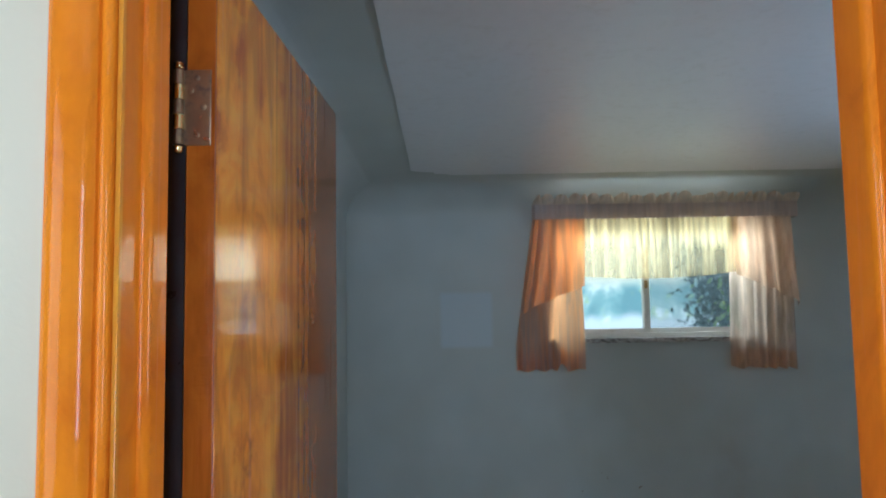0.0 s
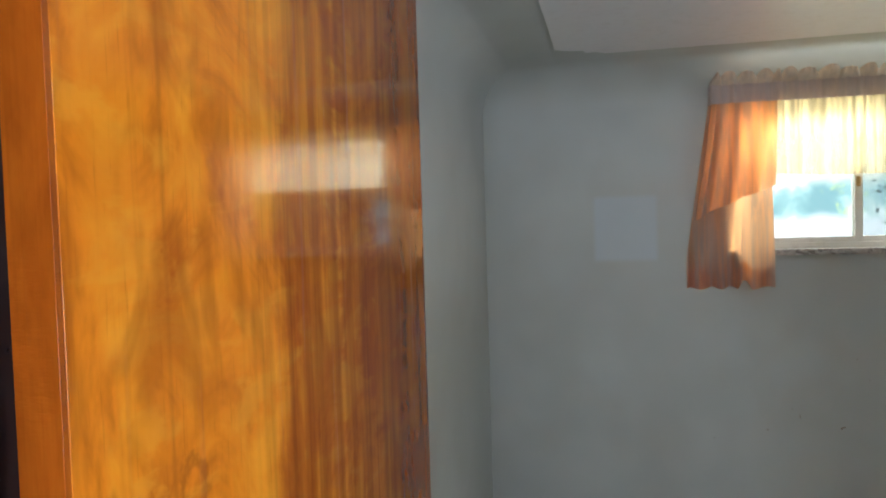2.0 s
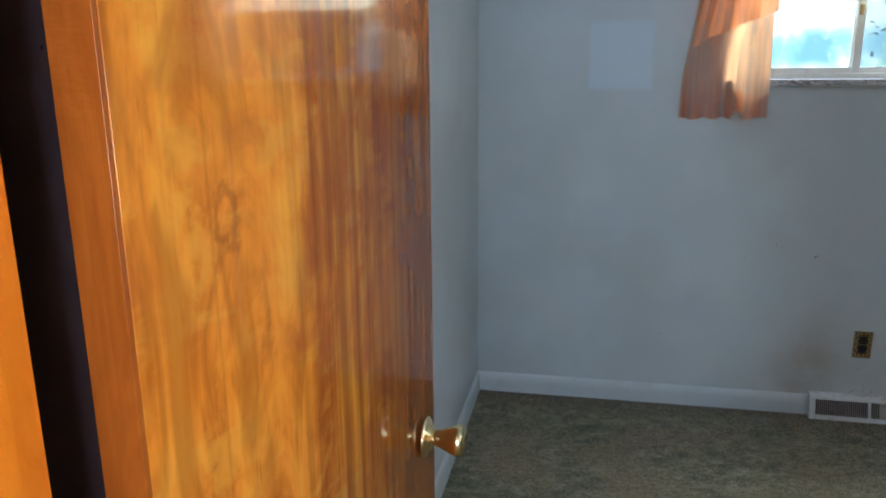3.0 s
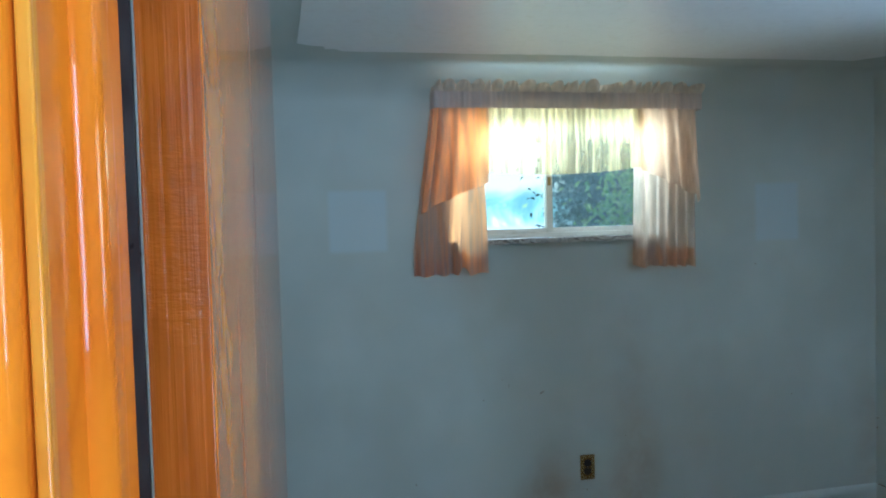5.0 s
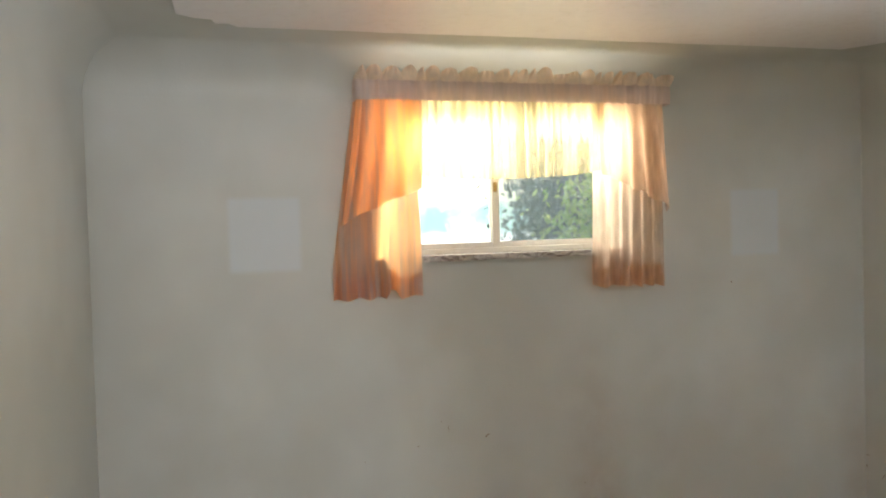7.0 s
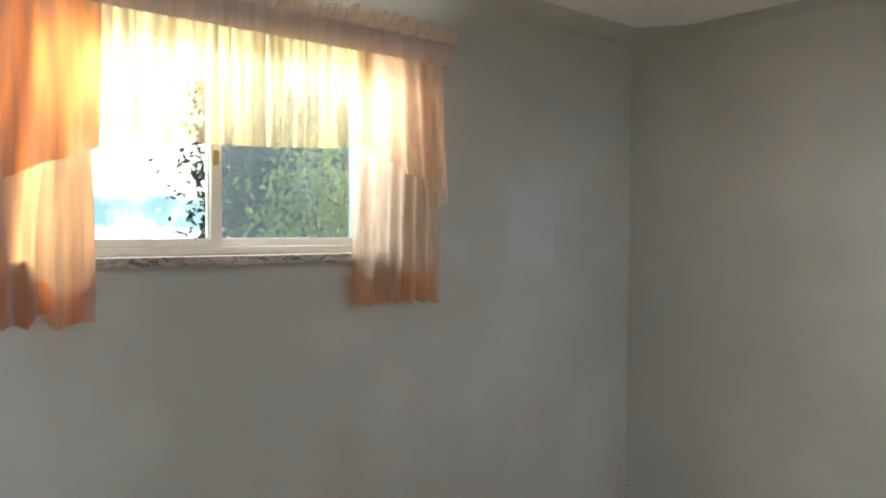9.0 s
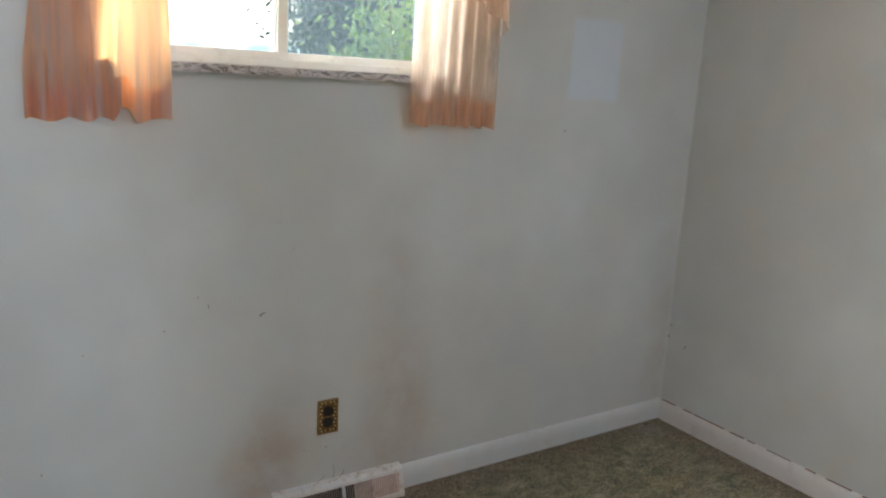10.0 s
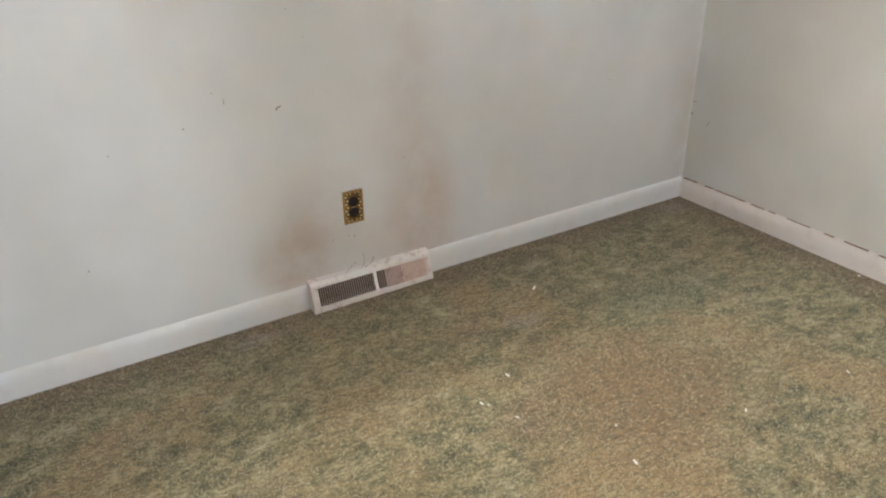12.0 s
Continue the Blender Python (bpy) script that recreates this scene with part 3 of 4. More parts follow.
def soot_line():
    """Dark open joint along the top of the right baseboard, in broken lengths."""
    bm = bmesh.new()
    rnd = random.Random(8)
    y = -0.02
    while y > YD + 0.1:
        ln = rnd.uniform(0.03, 0.22)
        add_box(bm, -0.007 - rnd.uniform(0, 0.003), 0, y - ln, y, 0.0902, 0.0917 + rnd.uniform(0, 0.0008))
        y -= ln + rnd.uniform(0.0, 0.06)
    return bm


setting("trim_joint", soot_line(), M_soot, "dark dirty joint above the baseboard", "trim")
setting("trim_corner", prism([(0.003, 0.003), (-0.0045, -0.0005), (-0.0005, -0.0045)], 1.80), M_base, "pale caulk line in the wall corner", "trim").location = (0, 0, 0.09)

# ---- door frame ----
def casing_profile():
    """Moulded casing, 64 mm wide, thickest and rounded on its outer side (x across, y towards the hall)."""
    pts = [(0.0, 0.0), (0.0, -0.009)]
    for i in range(13):
        a = math.pi * i / 12
        pts.append((0.006 - 0.006 * math.cos(a), -0.009 - 0.004 * math.sin(a)))
    for i in range(13):
        a = math.pi * i / 12
        pts.append((0.037 - 0.024 * math.cos(a), -0.010 - 0.011 * math.sin(a)))
    return pts + [(0.064, -0.008), (0.064, 0.0)]


frame_1 = thing("door_frame", "varnished orange-brown wooden door frame with moulded casings", "door frame", "structure")
cas = casing_profile()
ch = JZ + 0.064
y0 = YH - 0.008
part("casing", prism([(JX0 - 0.004 - x, y0 + y) for x, y in cas], ch), M_trim, frame_1, smooth=False)
part("casing", prism([(JX1 + 0.004 + x, y0 + y) for x, y in cas], ch), M_trim, frame_1)
top = prism([(y, x) for x, y in cas], JX1 - JX0 + 0.136, "x")
part("casing", top, M_trim, frame_1, m=pose(JX0 - 0.068, y0 - 0.0015, JZ + 0.004))
part("casing", prism([(JX0 - 0.004 - x, YD - y * 0.8) for x, y in cas], ch), M_trim, frame_1)
part("casing", prism([(JX1 + 0.004 + x, YD - y * 0.8) for x, y in cas], ch), M_trim, frame_1)
part("jamb", box(JX0 - 0.019, JX0, y0 - 0.001, YD + 0.001, 0, JZ, bevel=0.0015), M_trim, frame_1)
part("jamb", box(JX1, JX1 + 0.019, y0 - 0.001, YD + 0.001, 0, JZ, bevel=0.0015), M_trim, frame_1)
part("head_jamb", box(JX0, JX1, y0 - 0.001, YD + 0.001, JZ, JZ + 0.019, bevel=0.0015), M_trim, frame_1)
part("jamb_edge", box(JX0 - 0.0035, JX0 + 0.0015, y0 - 0.004, y0 + 0.004, 0, JZ, bevel=0.001), M_trim_edge, frame_1, "pale worn jamb edge")


def stop(x, side):
    """Door stop, its hall side rounded over."""
    pts = [(0, -3.0)]
    for i in range(8):
        a = math.pi / 2 * i / 7
        pts.append((0.012 * math.sin(a) * 0.8, -3.0 + 0.012 - 0.012 * math.cos(a)))
    pts += [(0.0096, -2.953), (0, -2.953)]
    return prism([(x + side * px, py) for px, py in pts], JZ)


part("door_stop", stop(JX0, 1), M_trim, frame_1)
part("door_stop", stop(JX1, -1), M_trim, frame_1)
part("door_stop", box(JX0 + 0.0096, JX1 - 0.0096, -3.0, -2.953, JZ - 0.012, JZ), M_trim, frame_1)
# black strip added to stand for the shade in the hinge-side gap
part("gap_shade_strip", boxes((-3.166, -3.094, -2.873, -2.869, 0.002, JZ), (-3.166, -3.162, -2.906, -2.873, 0.002, JZ)), M_black, frame_1, "black strip added to darken the hinge-side gap")

# ---- door ----
DW, DT, DZ0, DZ1 = 0.743, 0.035, 0.014, 2.015
door = thing("door_1", "open flush wooden door with glossy orange-brown varnished veneer", "door", "structure", m=pose(-3.057, -2.879, 0, 0, 0, 87.05))
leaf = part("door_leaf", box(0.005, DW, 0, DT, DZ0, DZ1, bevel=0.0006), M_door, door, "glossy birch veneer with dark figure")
part("edge_strip", box(0, 0.0055, 0.0005, DT - 0.0005, DZ0, DZ1, bevel=0.0005), M_edge, door, "rippled varnished edge timber")
hinge = part("hinge", box(-0.002, 0.001, 0.005, DT + 0.005, 1.780, 1.871, bevel=0.0008), M_steel, door, "aged brass butt hinge")
KX, KY = -0.005, DT + 0.0075
for i in range(5):
    bm = bmesh.new()
    bmesh.ops.create_cone(bm, cap_ends=True, segments=16, radius1=0.0062, radius2=0.0062, depth=0.0172)
    part("knuckle", bm, M_bright if i % 2 else M_steel, hinge, m=pose(KX, KY, 1.7895 + i * 0.018), smooth=False)
for z, s in ((1.8705, 1), (1.7805, -1)):
    bm = lathe([(0.001, 0), (0.0045, 0.001), (0.0062, 0.003), (0.004, 0.005), (0.0055, 0.0075), (0.002, 0.0105)], 14)
    part("pin_tip", bm, M_bright, hinge, m=pose(KX, KY, z, 0 if s > 0 else 180), smooth=True)
for yy, zz in ((0.022, 1.861), (0.029, 1.846), (0.014, 1.826), (0.022, 1.792)):
    bm = lathe([(0.0038, 0), (0.0038, 0.0005), (0.0026, 0.0012), (0.001, 0.0014)], 12)
    screw = part("screw", bm, M_steel, hinge, m=pose(-0.002, yy, zz, 0, -90, 0), smooth=False)
knob_z = KNOB_Z
knob = part("knob", lathe([(0.012, 0.0), (0.011, 0.012), (0.0135, 0.022), (0.018, 0.034), (0.0245, 0.048), (0.0265, 0.056), (0.0262, 0.061), (0.023, 0.064), (0.021, 0.0635), (0.019, 0.066), (0.004, 0.067)], 32),
            M_bright, door, "polished brass door knob", m=pose(DW - 0.068, -0.004, knob_z, 90), smooth=True)
part("rose", lathe([(0.033, 0.0), (0.0335, 0.002), (0.030, 0.005), (0.022, 0.008), (0.020, 0.011), (0.014, 0.014)], 32), M_bright, knob, "round brass rose", smooth=True)
part("latch_plate", box(DW - 0.0015, DW + 0.001, 0.006, DT - 0.006, knob_z - 0.028, knob_z + 0.028, bevel=0.0005), M_brass, door)

# ---- window ----
window = thing("window_1", "white-framed sliding window behind curtains with bright daylight", "window", "structure")
fy0, fy1 = 0.05, 0.125
fr = part("window_frame", boxes((WX0, WX0 + 0.03, fy0, fy1, WZ0, WZ1), (WX1 - 0.03, WX1, fy0, fy1, WZ0, WZ1),
          (WX0 + 0.03, WX1 - 0.03, fy0, fy1, WZ0, WZ0 + 0.022), (WX0 + 0.03, WX1 - 0.03, fy0, fy1, WZ1 - 0.03, WZ1), bevel=0.002), M_vinyl, window)


def sash(name, x0, x1, y, st):
    z0, z1 = WZ0 + 0.022, WZ1 - 0.03
    s = part(name, boxes((x0, x0 + st, y, y + 0.017, z0, z1), (x1 - st, x1, y, y + 0.017, z0, z1),
             (x0 + st, x1 - st, y, y + 0.017, z0, z0 + 0.022), (x0 + st, x1 - st, y, y + 0.017, z1 - 0.022, z1), bevel=0.002), M_vinyl, window)
    pane = part("pane", box(x0 + st, x1 - st, y + 0.006, y + 0.010, z0 + 0.022, z1 - 0.022), M_glass, s)
    pane.visible_shadow = False
    return s


left_sash = sash("sash", WX0 + 0.03, -1.742, 0.052, 0.03)
right_sash = sash("sash", -1.775, WX1 - 0.03, 0.071, 0.03)
part("sash_latch", box(-1.768, -1.752, 0.042, 0.052, 1.68, 1.72, bevel=0.003), M_brass, left_sash)
part("insect_screen", box(-1.715, WX1, 0.228, 0.2286, WZ0, WZ1), M_screen, window, "dark blue-grey insect screen")


def sill():
    bm = box(WX0 - 0.02, WX1 + 0.02, -0.032, 0.05, WZ0 - 0.024, WZ0 - 0.001)
    bmesh.ops.subdivide_edges(bm, edges=[e for e in bm.edges if abs(e.verts[0].co.x - e.verts[1].co.x) > 0.5], cuts=90)
    for v in bm.verts:
        if v.co.y < 0:
            v.co.y += 0.006 * noise.noise((v.co.x * 23, v.co.z * 9, 0))
            if v.co.z < WZ0 - 0.015:
                v.co.z += 0.004 * max(0.0, noise.noise((v.co.x * 31, 3.0, 1.0)))
    return bm


part("window_sill", sill(), M_marble, window, "chipped veined marble sill")

# ---- curtains ----
def sheet(nu, nv, fn):
    bm = bmesh.new()
    g = [[bm.verts.new(fn(i / nu, j / nv)) for i in range(nu + 1)] for j in range(nv + 1)]
    for j in range(nv):
        for i in range(nu):
            bm.faces.new((g[j][i], g[j][i + 1], g[j + 1][i + 1], g[j + 1][i]))
    return bm


def fold(x, seed, rate):
    """Uneven gathers, about -1 to 1."""
    return math.sin(2 * math.pi * rate * x + 1.9 * noise.noise((x * 6.0, seed, 0.3)) * 2) * (0.65 + 0.5 * noise.noise((x * 11.0, seed, 4.0)))


def lerp(a, b, t):
    return a + (b - a) * t


VL, VR, VY = -2.335, -1.035, -0.085
curtain = thing("window_curtain", "peach ruffled valance with sheer skirt and short tier panels", "curtain")


def wrap(u, w=0.07):
    """Place along the valance: back to the wall at both ends, straight between."""
    s = u * (VR - VL + 2 * w)
    if s < w:
        return VL, lerp(-0.004, VY, s / w)
    if s > VR - VL + w:
        return VR, lerp(VY, -0.004, (s - w - VR + VL) / w)
    return VL + s - w, VY


def band(u, v):
    x, y = wrap(u)
    k = 0.003 * fold(x, 2.0, 16) + 0.002 * fold(x, 8.0, 41)
    return x, y + k - 0.004 * math.sin(math.pi * v), lerp(2.098, 2.022, v) + 0.003 * noise.noise((x * 3, 0, v))


def ruffle(u, v):
    x, y = wrap(u)
    ph = math.pi * 17 * x + 3.8 * noise.noise((x * 6.0, 5.0, 0.3))
    pillow = abs(math.sin(ph)) ** 0.7 * (0.75 + 0.5 * noise.noise((x * 9.0, 2.0, 0.0)))
    open_up = math.sin(math.pi * min(1.0, 0.42 + 0.58 * v))
    ztop = 2.122 + 0.027 * pillow + 0.014 * noise.noise((x * 13, 1.0, 2.0))
    return x + 0.006 * math.cos(ph) * (1 - v), y - 0.044 * pillow * open_up + 0.006 * fold(x, 9.0, 40) * (1 - v), lerp(ztop, 2.094, v)


part("header_ruffle", sheet(560, 8, ruffle), M_ruffle, curtain, "gathered ruffle heading", smooth=True)
part("rod_pocket", sheet(300, 5, band), M_band, curtain, "flat greyish-pink rod pocket", smooth=True)


def skirt(u, v):
    x = lerp(-2.135, -1.325, u)
    bottom = 1.737 + 0.010 * noise.noise((x * 5, 4.0, 0)) - 0.012 * math.cos(6 * (x + 1.75)) + 0.012 * (x + 1.73)
    return x + 0.006 * fold(x, 7.0, 9) * v, VY + 0.022 + 0.016 * fold(x, 6.0, 14) * (0.4 + 0.6 * v) + 0.008 * fold(x, 1.0, 31), lerp(2.040, bottom, v)


part("sheer_skirt", sheet(260, 16, skirt), M_sheer, curtain, "sheer cream skirt glowing with daylight", smooth=True)


def swag(side):
    """Short over-panel: tight at the rod, flared and slanting at its foot. side -1: left, 1: right."""
    xo, xi, fo, fi = ((-2.325, -2.085, -2.395, -2.100), (-1.045, -1.360, -1.026, -1.350))[side > 0]
    zo, zi = ((1.560, 1.690), (1.578, 1.738))[side > 0]

    def fn(u, v):
        x = lerp(lerp(xo, xi, u), lerp(fo, fi, u), v ** 1.3)
        s = lerp(xo, xi, u)
        zb = lerp(zo, zi, u ** 0.8) + 0.006 * fold(s, 2.2, 9)
        y = VY + 0.004 - 0.012 * v + (0.006 + 0.016 * v) * fold(s, 3.3 + side, 12) + 0.03 * (1 - v) * 0.2
        if u < 0.06:
            y = lerp(-0.02, y, u / 0.06)
        return x, y, lerp(2.040, zb, v)
    return fn


for side in (-1, 1):
    part("swag_panel", sheet(90, 22, swag(side)), M_peach_lit if side > 0 else M_peach, curtain, smooth=True)


def tier(side):
    xa, xb, fa, fb = ((-2.335, -2.105, -2.430, -2.094), (-1.362, -1.062, -1.380, -1.066))[side > 0]

    def fn(u, v):
        s = lerp(xa, xb, u)
        x = lerp(s, lerp(fa, fb, u), min(1.0, v * 1.2))
        outer = (1 - u) if side < 0 else u
        rate = 21 if outer > 0.38 else 7
        k = fold(s, 5.1 + side, rate)
        y = -0.050 + (0.008 + 0.014 * v * (0.4 + 0.6 * outer)) * k
        if side < 0:
            # flat where it hangs free, pleated at the foot, one deep fold near its inner edge
            y = -0.016 + (0.0012 + 0.019 * v ** 10 * (0.4 + 0.6 * outer)) * k
            free = min(1.0, max(0.0, (v - 0.40) / 0.25))
            y -= (0.030 + 0.034 * free) * (0.5 - 0.5 * math.cos(math.pi * min(1.0, max(0.0, (u - 0.46) / 0.30)))) * (1 - max(0.0, (u - 0.82) / 0.18) * 0.5)
        zb = 1.286 - 0.008 * outer + 0.007 * k * v
        if side < 0 and 0.58 < u < 0.72:
            zb += 0.035 * math.sin(math.pi * (u - 0.58) / 0.14)
        return x, y, lerp(2.03, zb, v)
    return fn


for side in (-1, 1):
    f = tier(side)
    t = part("tier_panel", sheet(120, 28, f), M_peach_lit if side > 0 else M_peach, curtain, "pale peach tier panel, backlight put into its colour" if side > 0 else "pleated peach tier panel", smooth=True)
    part("hem", sheet(120, 4, lambda u, v, f=f: (lambda p: (p[0], p[1] + 0.0025, p[2]))(f(u, 0.885 + 0.112 * v))), M_peach, t, "doubled hem", smooth=True)

rod = thing("curtain_rod", "white flat curtain rod behind the valance", "curtain rod")
part("bar", box(VL + 0.006, VR - 0.006, VY + 0.006, VY + 0.010, 2.05, 2.09, bevel=0.001), M_vinyl, rod)
for x in (VL + 0.006, VR - 0.010):
    part("return", box(x, x + 0.004, VY + 0.010, 0, 2.05, 2.09), M_vinyl, rod)

# ---- outlet ----
OX, OZ, OW, OH = -1.617, 0.335, 0.071, 0.117
outlet = thing("wall_outlet", "ornate brass outlet plate with two dark sockets", "outlet", m=pose(OX, 0, OZ))
part("plate", box(-OW / 2, OW / 2, -0.005, 0, -OH / 2, OH / 2, bevel=0.0025), M_plate, outlet, "embossed dark brass plate")
part("rim", boxes((-OW / 2, -OW / 2 + 0.006, -0.0075, -0.005, -OH / 2, OH / 2), (OW / 2 - 0.006, OW / 2, -0.0075, -0.005, -OH / 2, OH / 2),
     (-OW / 2 + 0.006, OW / 2 - 0.006, -0.0075, -0.005, -OH / 2, -OH / 2 + 0.006), (-OW / 2 + 0.006, OW / 2 - 0.006, -0.0075, -0.005, OH / 2 - 0.006, OH / 2)), M_brass, outlet)
bead = mesh_of("bead", lathe([(0.0034, 0), (0.003, 0.002), (0.0015, 0.003)], 8), M_gilt, True)
ring_of = [(sx * (0.0255 if k % 2 else 0.0215), z) for sx in (-1, 1) for k, z in enumerate((-0.048, -0.038, -0.024, -0.012, 0.0, 0.012, 0.024, 0.038, 0.048))] + [(x, sz * 0.048) for sz in (-1, 1) for x in (-0.009, 0.009)]
for bx, bz in ring_of:
    b = new("bead", bead)
    b.parent = outlet
    b.matrix_basis = pose(bx, -0.005, bz, 90)
for z in (-0.0195, 0.0195):
    s = part("socket", lathe([(0.0185, 0), (0.0185, 0.003), (0.017, 0.004), (0.002, 0.004)], 24), M_black, outlet, "dark brown socket face", m=pose(0, -0.005, z, 90))
part("screw", lathe([(0.0035, 0), (0.003, 0.0015), (0.001, 0.002)], 10), M_gilt, outlet, m=pose(0, -0.005, 0, 90))

# ---- floor register ----
VW = VX1 - VX0
vent = thing("baseboard_register", "rusty off-white baseboard heating register with dark fins", "heating vent", m=pose(VX0, 0, 0))
prof = [(0, 0), (-0.056, 0), (-0.056, 0.012), (-0.030, 0.092), (-0.020, 0.102), (0, 0.106)]
part("end_cap", prism(prof, 0.004, "x"), M_vent, vent, m=pose(0.0, 0, 0))
part("end_cap", prism(prof, 0.004, "x"), M_vent, vent, m=pose(VW - 0.004, 0, 0))
part("hood", prism([(0, 0.106), (-0.020, 0.102), (-0.030, 0.092), (-0.0325, 0.083), (-0.0295, 0.082), (-0.018, 0.098), (0, 0.102)], VW - 0.008, "x"), M_vent, vent, m=pose(0.004, 0, 0))
part("sill_rail", prism([(-0.002, 0), (-0.056, 0), (-0.056, 0.012), (-0.0542, 0.018), (-0.051, 0.020), (-0.002, 0.016)], VW - 0.008, "x"), M_vent, vent, m=pose(0.004, 0, 0))
# near-black backing and floor: the recess's shade put into the colour
part("recess_backing", boxes((0.004, VW - 0.004, -0.018, -0.003, 0.017, 0.099), (0.004, VW - 0.004, -0.047, -0.018, 0.0195, 0.0225)), M_ventdark, vent)


def slope_bar(x0, x1, out=0.0, thick=0.003):
    """A strip in the sloping front, from the rail to the hood."""
    return prism([(-0.0535 - out, 0.0190), (-0.0328 - out, 0.0830), (-0.0328 - out + thick, 0.0840), (-0.0535 - out + thick, 0.0200)], x1 - x0, "x"), pose(x0, 0, 0)


for x0, x1 in ((0.004, 0.024), (VW * 0.515 - 0.006, VW * 0.515 + 0.006), (VW - 0.018, VW - 0.004)):
    bm, m = slope_bar(x0, x1)
    part("stile", bm, M_vent, vent, m=m)
fin_bm, _ = slope_bar(0, 0.0024, 0.0002, 0.004)
fin = mesh_of("fin", fin_bm, M_fin)
x = 0.031
while x < VW - 0.026:
    if abs(x - VW * 0.515 + 0.001) > 0.010:
        f = new("fin", fin)
        f.parent = vent
        f.matrix_basis = pose(x, 0, 0)
    x += 0.0082
for x0, x1, mm in ((VW * 0.60, VW * 0.735, M_ventgrey), (VW * 0.737, VW - 0.017, M_ventpink)):
    bm, m = slope_bar(x0, x1, -0.0012, 0.002)
    part("damper_flap", bm, mm, vent, "closed pinkish damper flap", m=m)


def thread(pts, r, mat_, name, label):
    cu = bpy.data.curves.new(name, "CURVE")
    cu.dimensions, cu.bevel_depth, cu.bevel_resolution = "3D", r, 1
    sp = cu.splines.new("POLY")
    sp.points.add(len(pts) - 1)
    for p, c in zip(sp.points, pts):
        p.co = (*c, 1)
    cu.materials.append(mat_)
    dep = bpy.data.objects.new("tmp", cu)
    me = bpy.data.meshes.new_from_object(dep)
    bpy.data.objects.remove(dep)
    return me


web = thing("cobweb_thread", "thin grey cobweb threads hanging above the register", "cobweb", m=pose(-1.60, -0.004, 0.106))
for k, (dx, up) in enumerate(((0.0, 0.055), (0.03, 0.03), (-0.04, 0.028))):
    pts = [(dx + 0.012 * math.sin(3 * t + k) - 0.02 * t, -0.012 - 0.006 * t, up * (1 - t) ** 1.5 + 0.0) for t in [i / 10 for i in range(11)]]
    o = new("thread", thread(pts, 0.0007, M_soot, "thread", ""))
    o.parent = web


# ---- scuffs on the walls ----
def scuff(name, x, z, w, h, tilt, on="window"):
    bm = bmesh.new()
    n = 9
    rnd = random.Random(int(abs(x * 1000) + z * 77))
    c = [bm.verts.new((w / 2 * math.cos(2 * math.pi * i / n) * rnd.uniform(0.5, 1.0), h / 2 * math.sin(2 * math.pi * i / n) * rnd.uniform(0.5, 1.0), 0)) for i in range(n)]
    f = bm.faces.new(c)
    r = bmesh.ops.extrude_face_region(bm, geom=[f])
    bmesh.ops.translate(bm, vec=(0, 0, 0.0012), verts=[v for v in r["geom"] if isinstance(v, bmesh.types.BMVert)])
    bmesh.ops.recalc_face_normals(bm, faces=bm.faces)
    m = pose(x, 0.0002, z, 90, 0, 0) if on == "window" else pose(-0.0, x, z, 90, 0, -90)
    return tagged(part(name, bm, M_scuff, m=m @ pose(0, 0, 0, 0, 0, tilt)), "small dark scuff in the wall paint", "wall mark", group="scuffs on the wall")


for x, z, w, h, a in ((-1.835, 0.712, 0.030, 0.008, 12), (-1.842, 0.706, 0.012, 0.010, 40), (-2.12, 0.694, 0.009, 0.007, 0), (-1.996, 0.752, 0.004, 0.022, 5), (-2.026, 0.783, 0.007, 0.005, 0), (-2.33, 0.655, 0.007, 0.005, 0), (-1.783, 0.99, 0.006, 0.005, 0), (-1.738, 0.905, 0.005, 0.004, 0), (-1.417, 0.469, 0.006, 0.006, 0),
                      (-0.70, 1.27, 0.010, 0.008, 0), (-1.697, 0.23, 0.006, 0.006, 0), (-1.62, 0.225, 0.010, 0.007, 60), (-1.64, 0.232, 0.006, 0.006, 0), (-0.50, 0.60, 0.006, 0.006, 0), (-2.446, 0.333, 0.007, 0.010, 0)):
    scuff("wall_scuff", x, z, w, h, a)
for y, z, w, h, a in ((-0.015, 0.437, 0.03, 0.007, 10), (-0.008, 0.385, 0.008, 0.02, 0), (-0.10, 0.36, 0.006, 0.04, -30), (-0.06, 0.07, 0.012, 0.03, 20)):
    scuff("wall_scuff", y, z, w, h, a, "right")

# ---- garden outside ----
backdrop = setting("backdrop", box(-40, 45, 55.0, 55.1, -6, 26), M_backdrop, "glowing backdrop painted as a hazy sunlit garden", "backdrop")


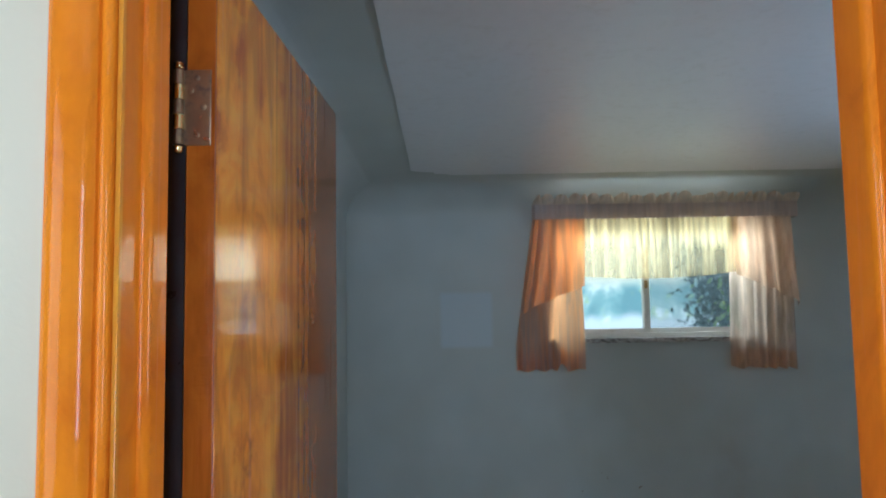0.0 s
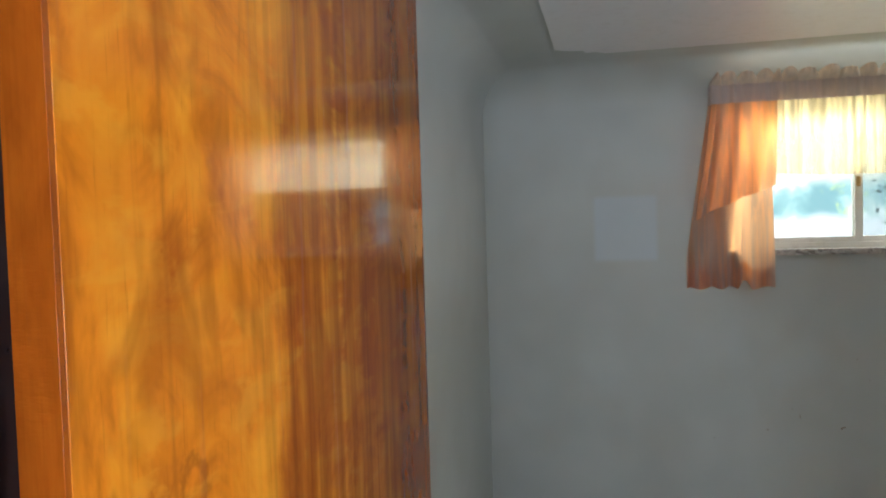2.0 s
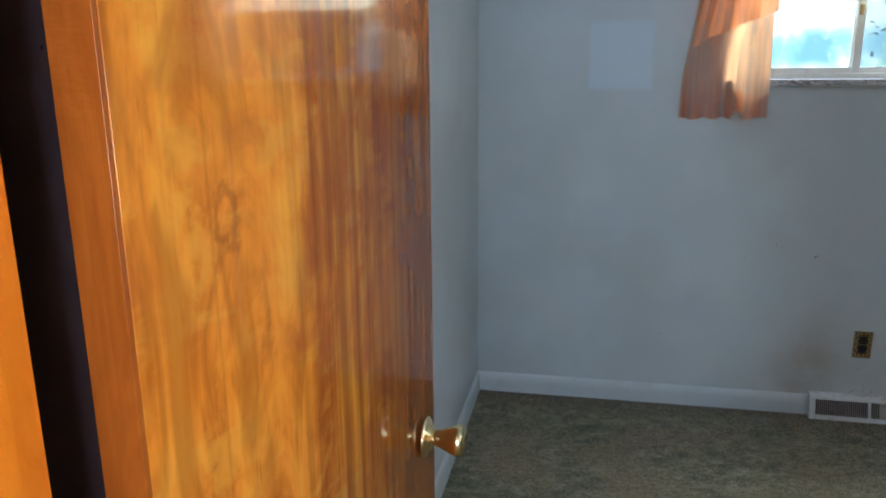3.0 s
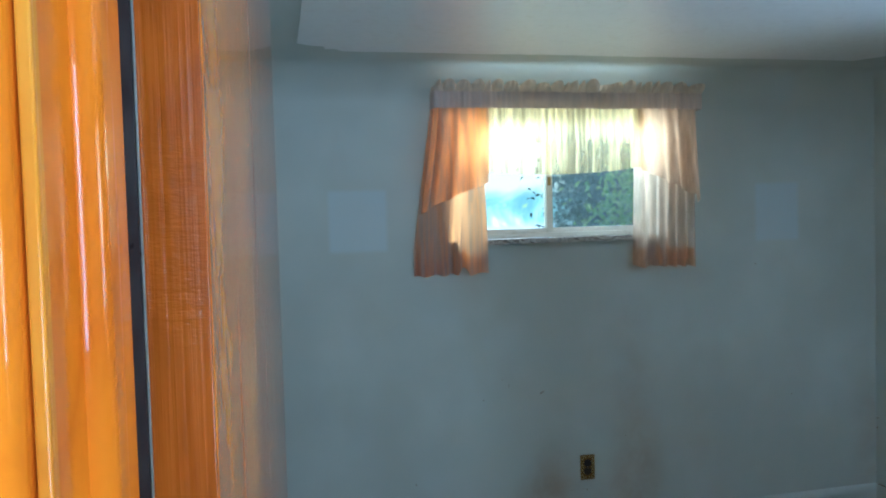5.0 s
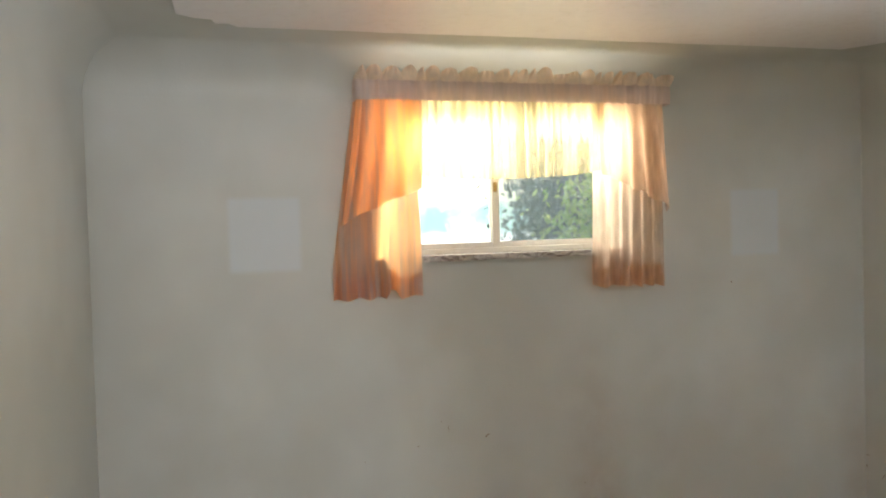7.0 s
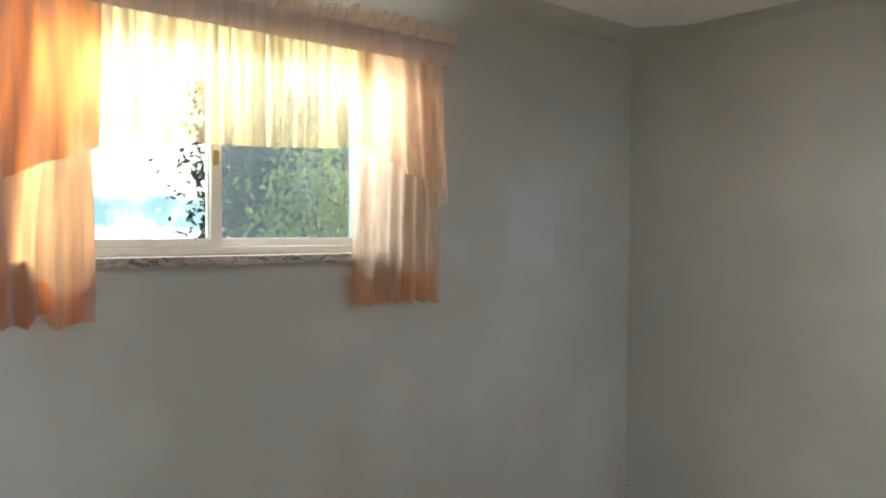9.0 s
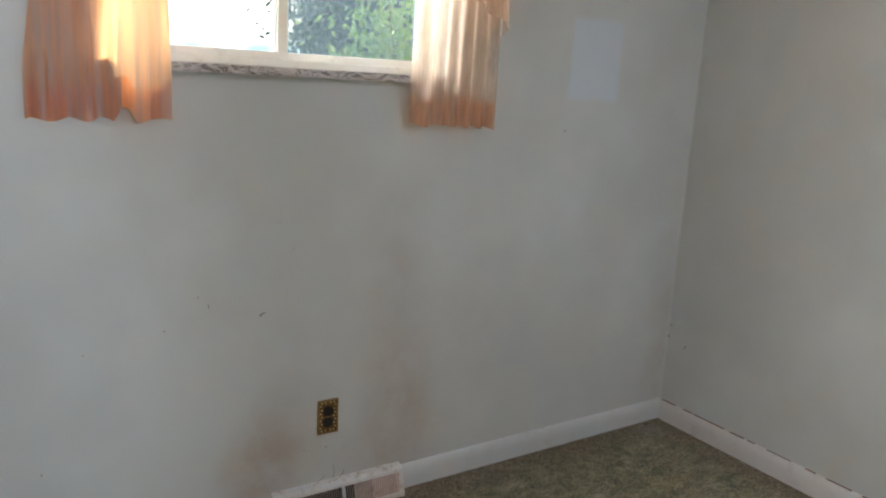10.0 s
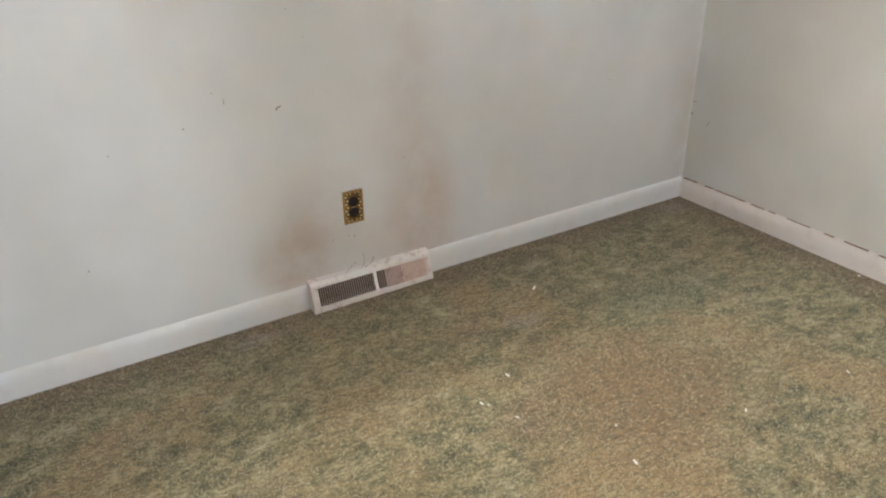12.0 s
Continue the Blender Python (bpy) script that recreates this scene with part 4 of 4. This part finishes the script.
def leaves(n, centre, size, leaf_len, seed, clipped, cluster=6):
    rnd = np.random.RandomState(seed)
    base = rnd.normal(0, 0.42, (n // cluster + 1, 3)).clip(-1.1, 1.1) * size + centre
    if clipped:
        base = rnd.uniform(-1, 1, base.shape) * size * (1 + 0.08 * rnd.normal(0, 1, base.shape)) + centre
    pos = np.repeat(base, cluster, 0)[:n] + rnd.normal(0, leaf_len * 1.3, (n, 3))
    a = rnd.normal(0, 1, (n, 3))
    a /= np.linalg.norm(a, axis=1)[:, None]
    b = np.cross(a, rnd.normal(0, 1, (n, 3)))
    b /= np.linalg.norm(b, axis=1)[:, None]
    ln = leaf_len * rnd.uniform(0.6, 1.3, (n, 1))
    mid = pos + a * ln * 0.5 - np.array([0, 0, 0.12]) * ln
    v = np.stack([pos, mid + b * ln * 0.24, pos + a * ln - np.array([0, 0, 0.3]) * ln, mid - b * ln * 0.24], 1).reshape(-1, 3)
    i = np.arange(n)[:, None] * 4
    faces = np.concatenate([i + [0, 1, 2], i + [0, 2, 3]])
    me = bpy.data.meshes.new("crown")
    me.from_pydata(v.tolist(), [], faces.tolist())
    return me


def shrub(name, label, root, centre, size, n, leaf_len, material, seed, limbs, clipped=False):
    s = thing(name, label, "shrub", m=pose(*root))
    off = np.array(centre) - root
    me = leaves(n, off, np.array(size), leaf_len, seed, clipped)
    me.materials.append(material)
    o = new("crown", me)
    o.parent = s
    rnd = random.Random(seed)
    for k in range(limbs):
        tip = Vector(off) + Vector([rnd.uniform(-0.8, 0.8) * size[i] for i in range(3)])
        bm = bmesh.new()
        rows = []
        for j in range(8):
            t = j / 7
            p = Vector((0.05 * k - 0.1, 0, 0)) * (1 - t) + tip * t + Vector((0.08 * math.sin(4 * t + k), 0.06 * math.cos(3 * t + k), 0.15 * math.sin(math.pi * t)))
            r = 0.022 * (1 - t) + 0.003
            rows.append([bm.verts.new(p + Vector((r * math.cos(q * 1.0472), r * math.sin(q * 1.0472), 0))) for q in range(6)])
        for a, c in zip(rows, rows[1:]):
            for q in range(6):
                bm.faces.new((a[q], a[(q + 1) % 6], c[(q + 1) % 6], c[q]))
        part("limb", bm, M_bark, s)
    return s


shrub("garden_shrub", "leafy shrub outside the window, sunlight put into its green", (0.35, 3.0, -0.55), (0.26, 3.0, 1.5), (0.52, 0.26, 0.80), 2600, 0.07, M_leaf, 3, 9)
shrub("dark_hedge", "dense hedge outside the window, shade put into its dark leaf colour", (1.6, 4.9, -0.55), (1.38, 4.7, 1.2), (1.22, 0.40, 1.6), 46000, 0.085, M_leafdark, 5, 8, clipped=True)

# ---- scraps and pile of the carpet ----
rnd = random.Random(21)
for x, y, s in ((-1.080, -0.317, 0.009), (-1.464, -0.683, 0.007), (-1.603, -0.750, 0.006), (-1.59, -0.765, 0.004), (-1.007, -1.166, 0.005), (-1.554, -0.850, 0.005), (-0.038, -0.889, 0.006), (-0.61, -1.212, 0.005), (-1.408, -1.150, 0.007), (-1.35, -1.02, 0.004)):
    bm = box(-s, s, -s * 0.45, s * 0.45, 0.0, s * 0.5, bevel=s * 0.2)
    for v in bm.verts:
        v.co.z += 0.25 * s * math.sin(v.co.x / s * 2)
    tagged(part("paper_scrap", bm, M_fluff, m=pose(x, y, 0.002, 0, 0, rnd.uniform(0, 180))), "tiny white scrap lying on the carpet", "scrap", group="scraps on the carpet")


def pile(n):
    r = np.random.RandomState(2)
    x, y = r.uniform(XL + 0.01, XR - 0.015, n), -(r.uniform(0, 1, n) ** 1.25) * (-YD - 0.06) - 0.015
    a, h, w = r.uniform(0, 2 * np.pi, n), r.uniform(0.0015, 0.006, n), r.uniform(0.0012, 0.0026, n)
    lx, ly = -np.sin(a) * r.uniform(0.006, 0.020, n), np.cos(a) * r.uniform(0.006, 0.020, n)
    p = np.stack([x, y, np.full(n, -0.001)], 1)
    d = np.stack([np.cos(a) * w, np.sin(a) * w, np.zeros(n)], 1)
    tip = p + np.stack([lx, ly, h], 1)
    v = np.stack([p - d, p + d, tip], 1).reshape(-1, 3)
    me = bpy.data.meshes.new("carpet_pile")
    me.from_pydata(v.tolist(), [], np.arange(3 * n).reshape(-1, 3).tolist())
    me.materials.append(M_tuft)
    return me


tagged(new("carpet_pile", pile(330000)), "matted olive green carpet pile", "carpet", kind="stuff")
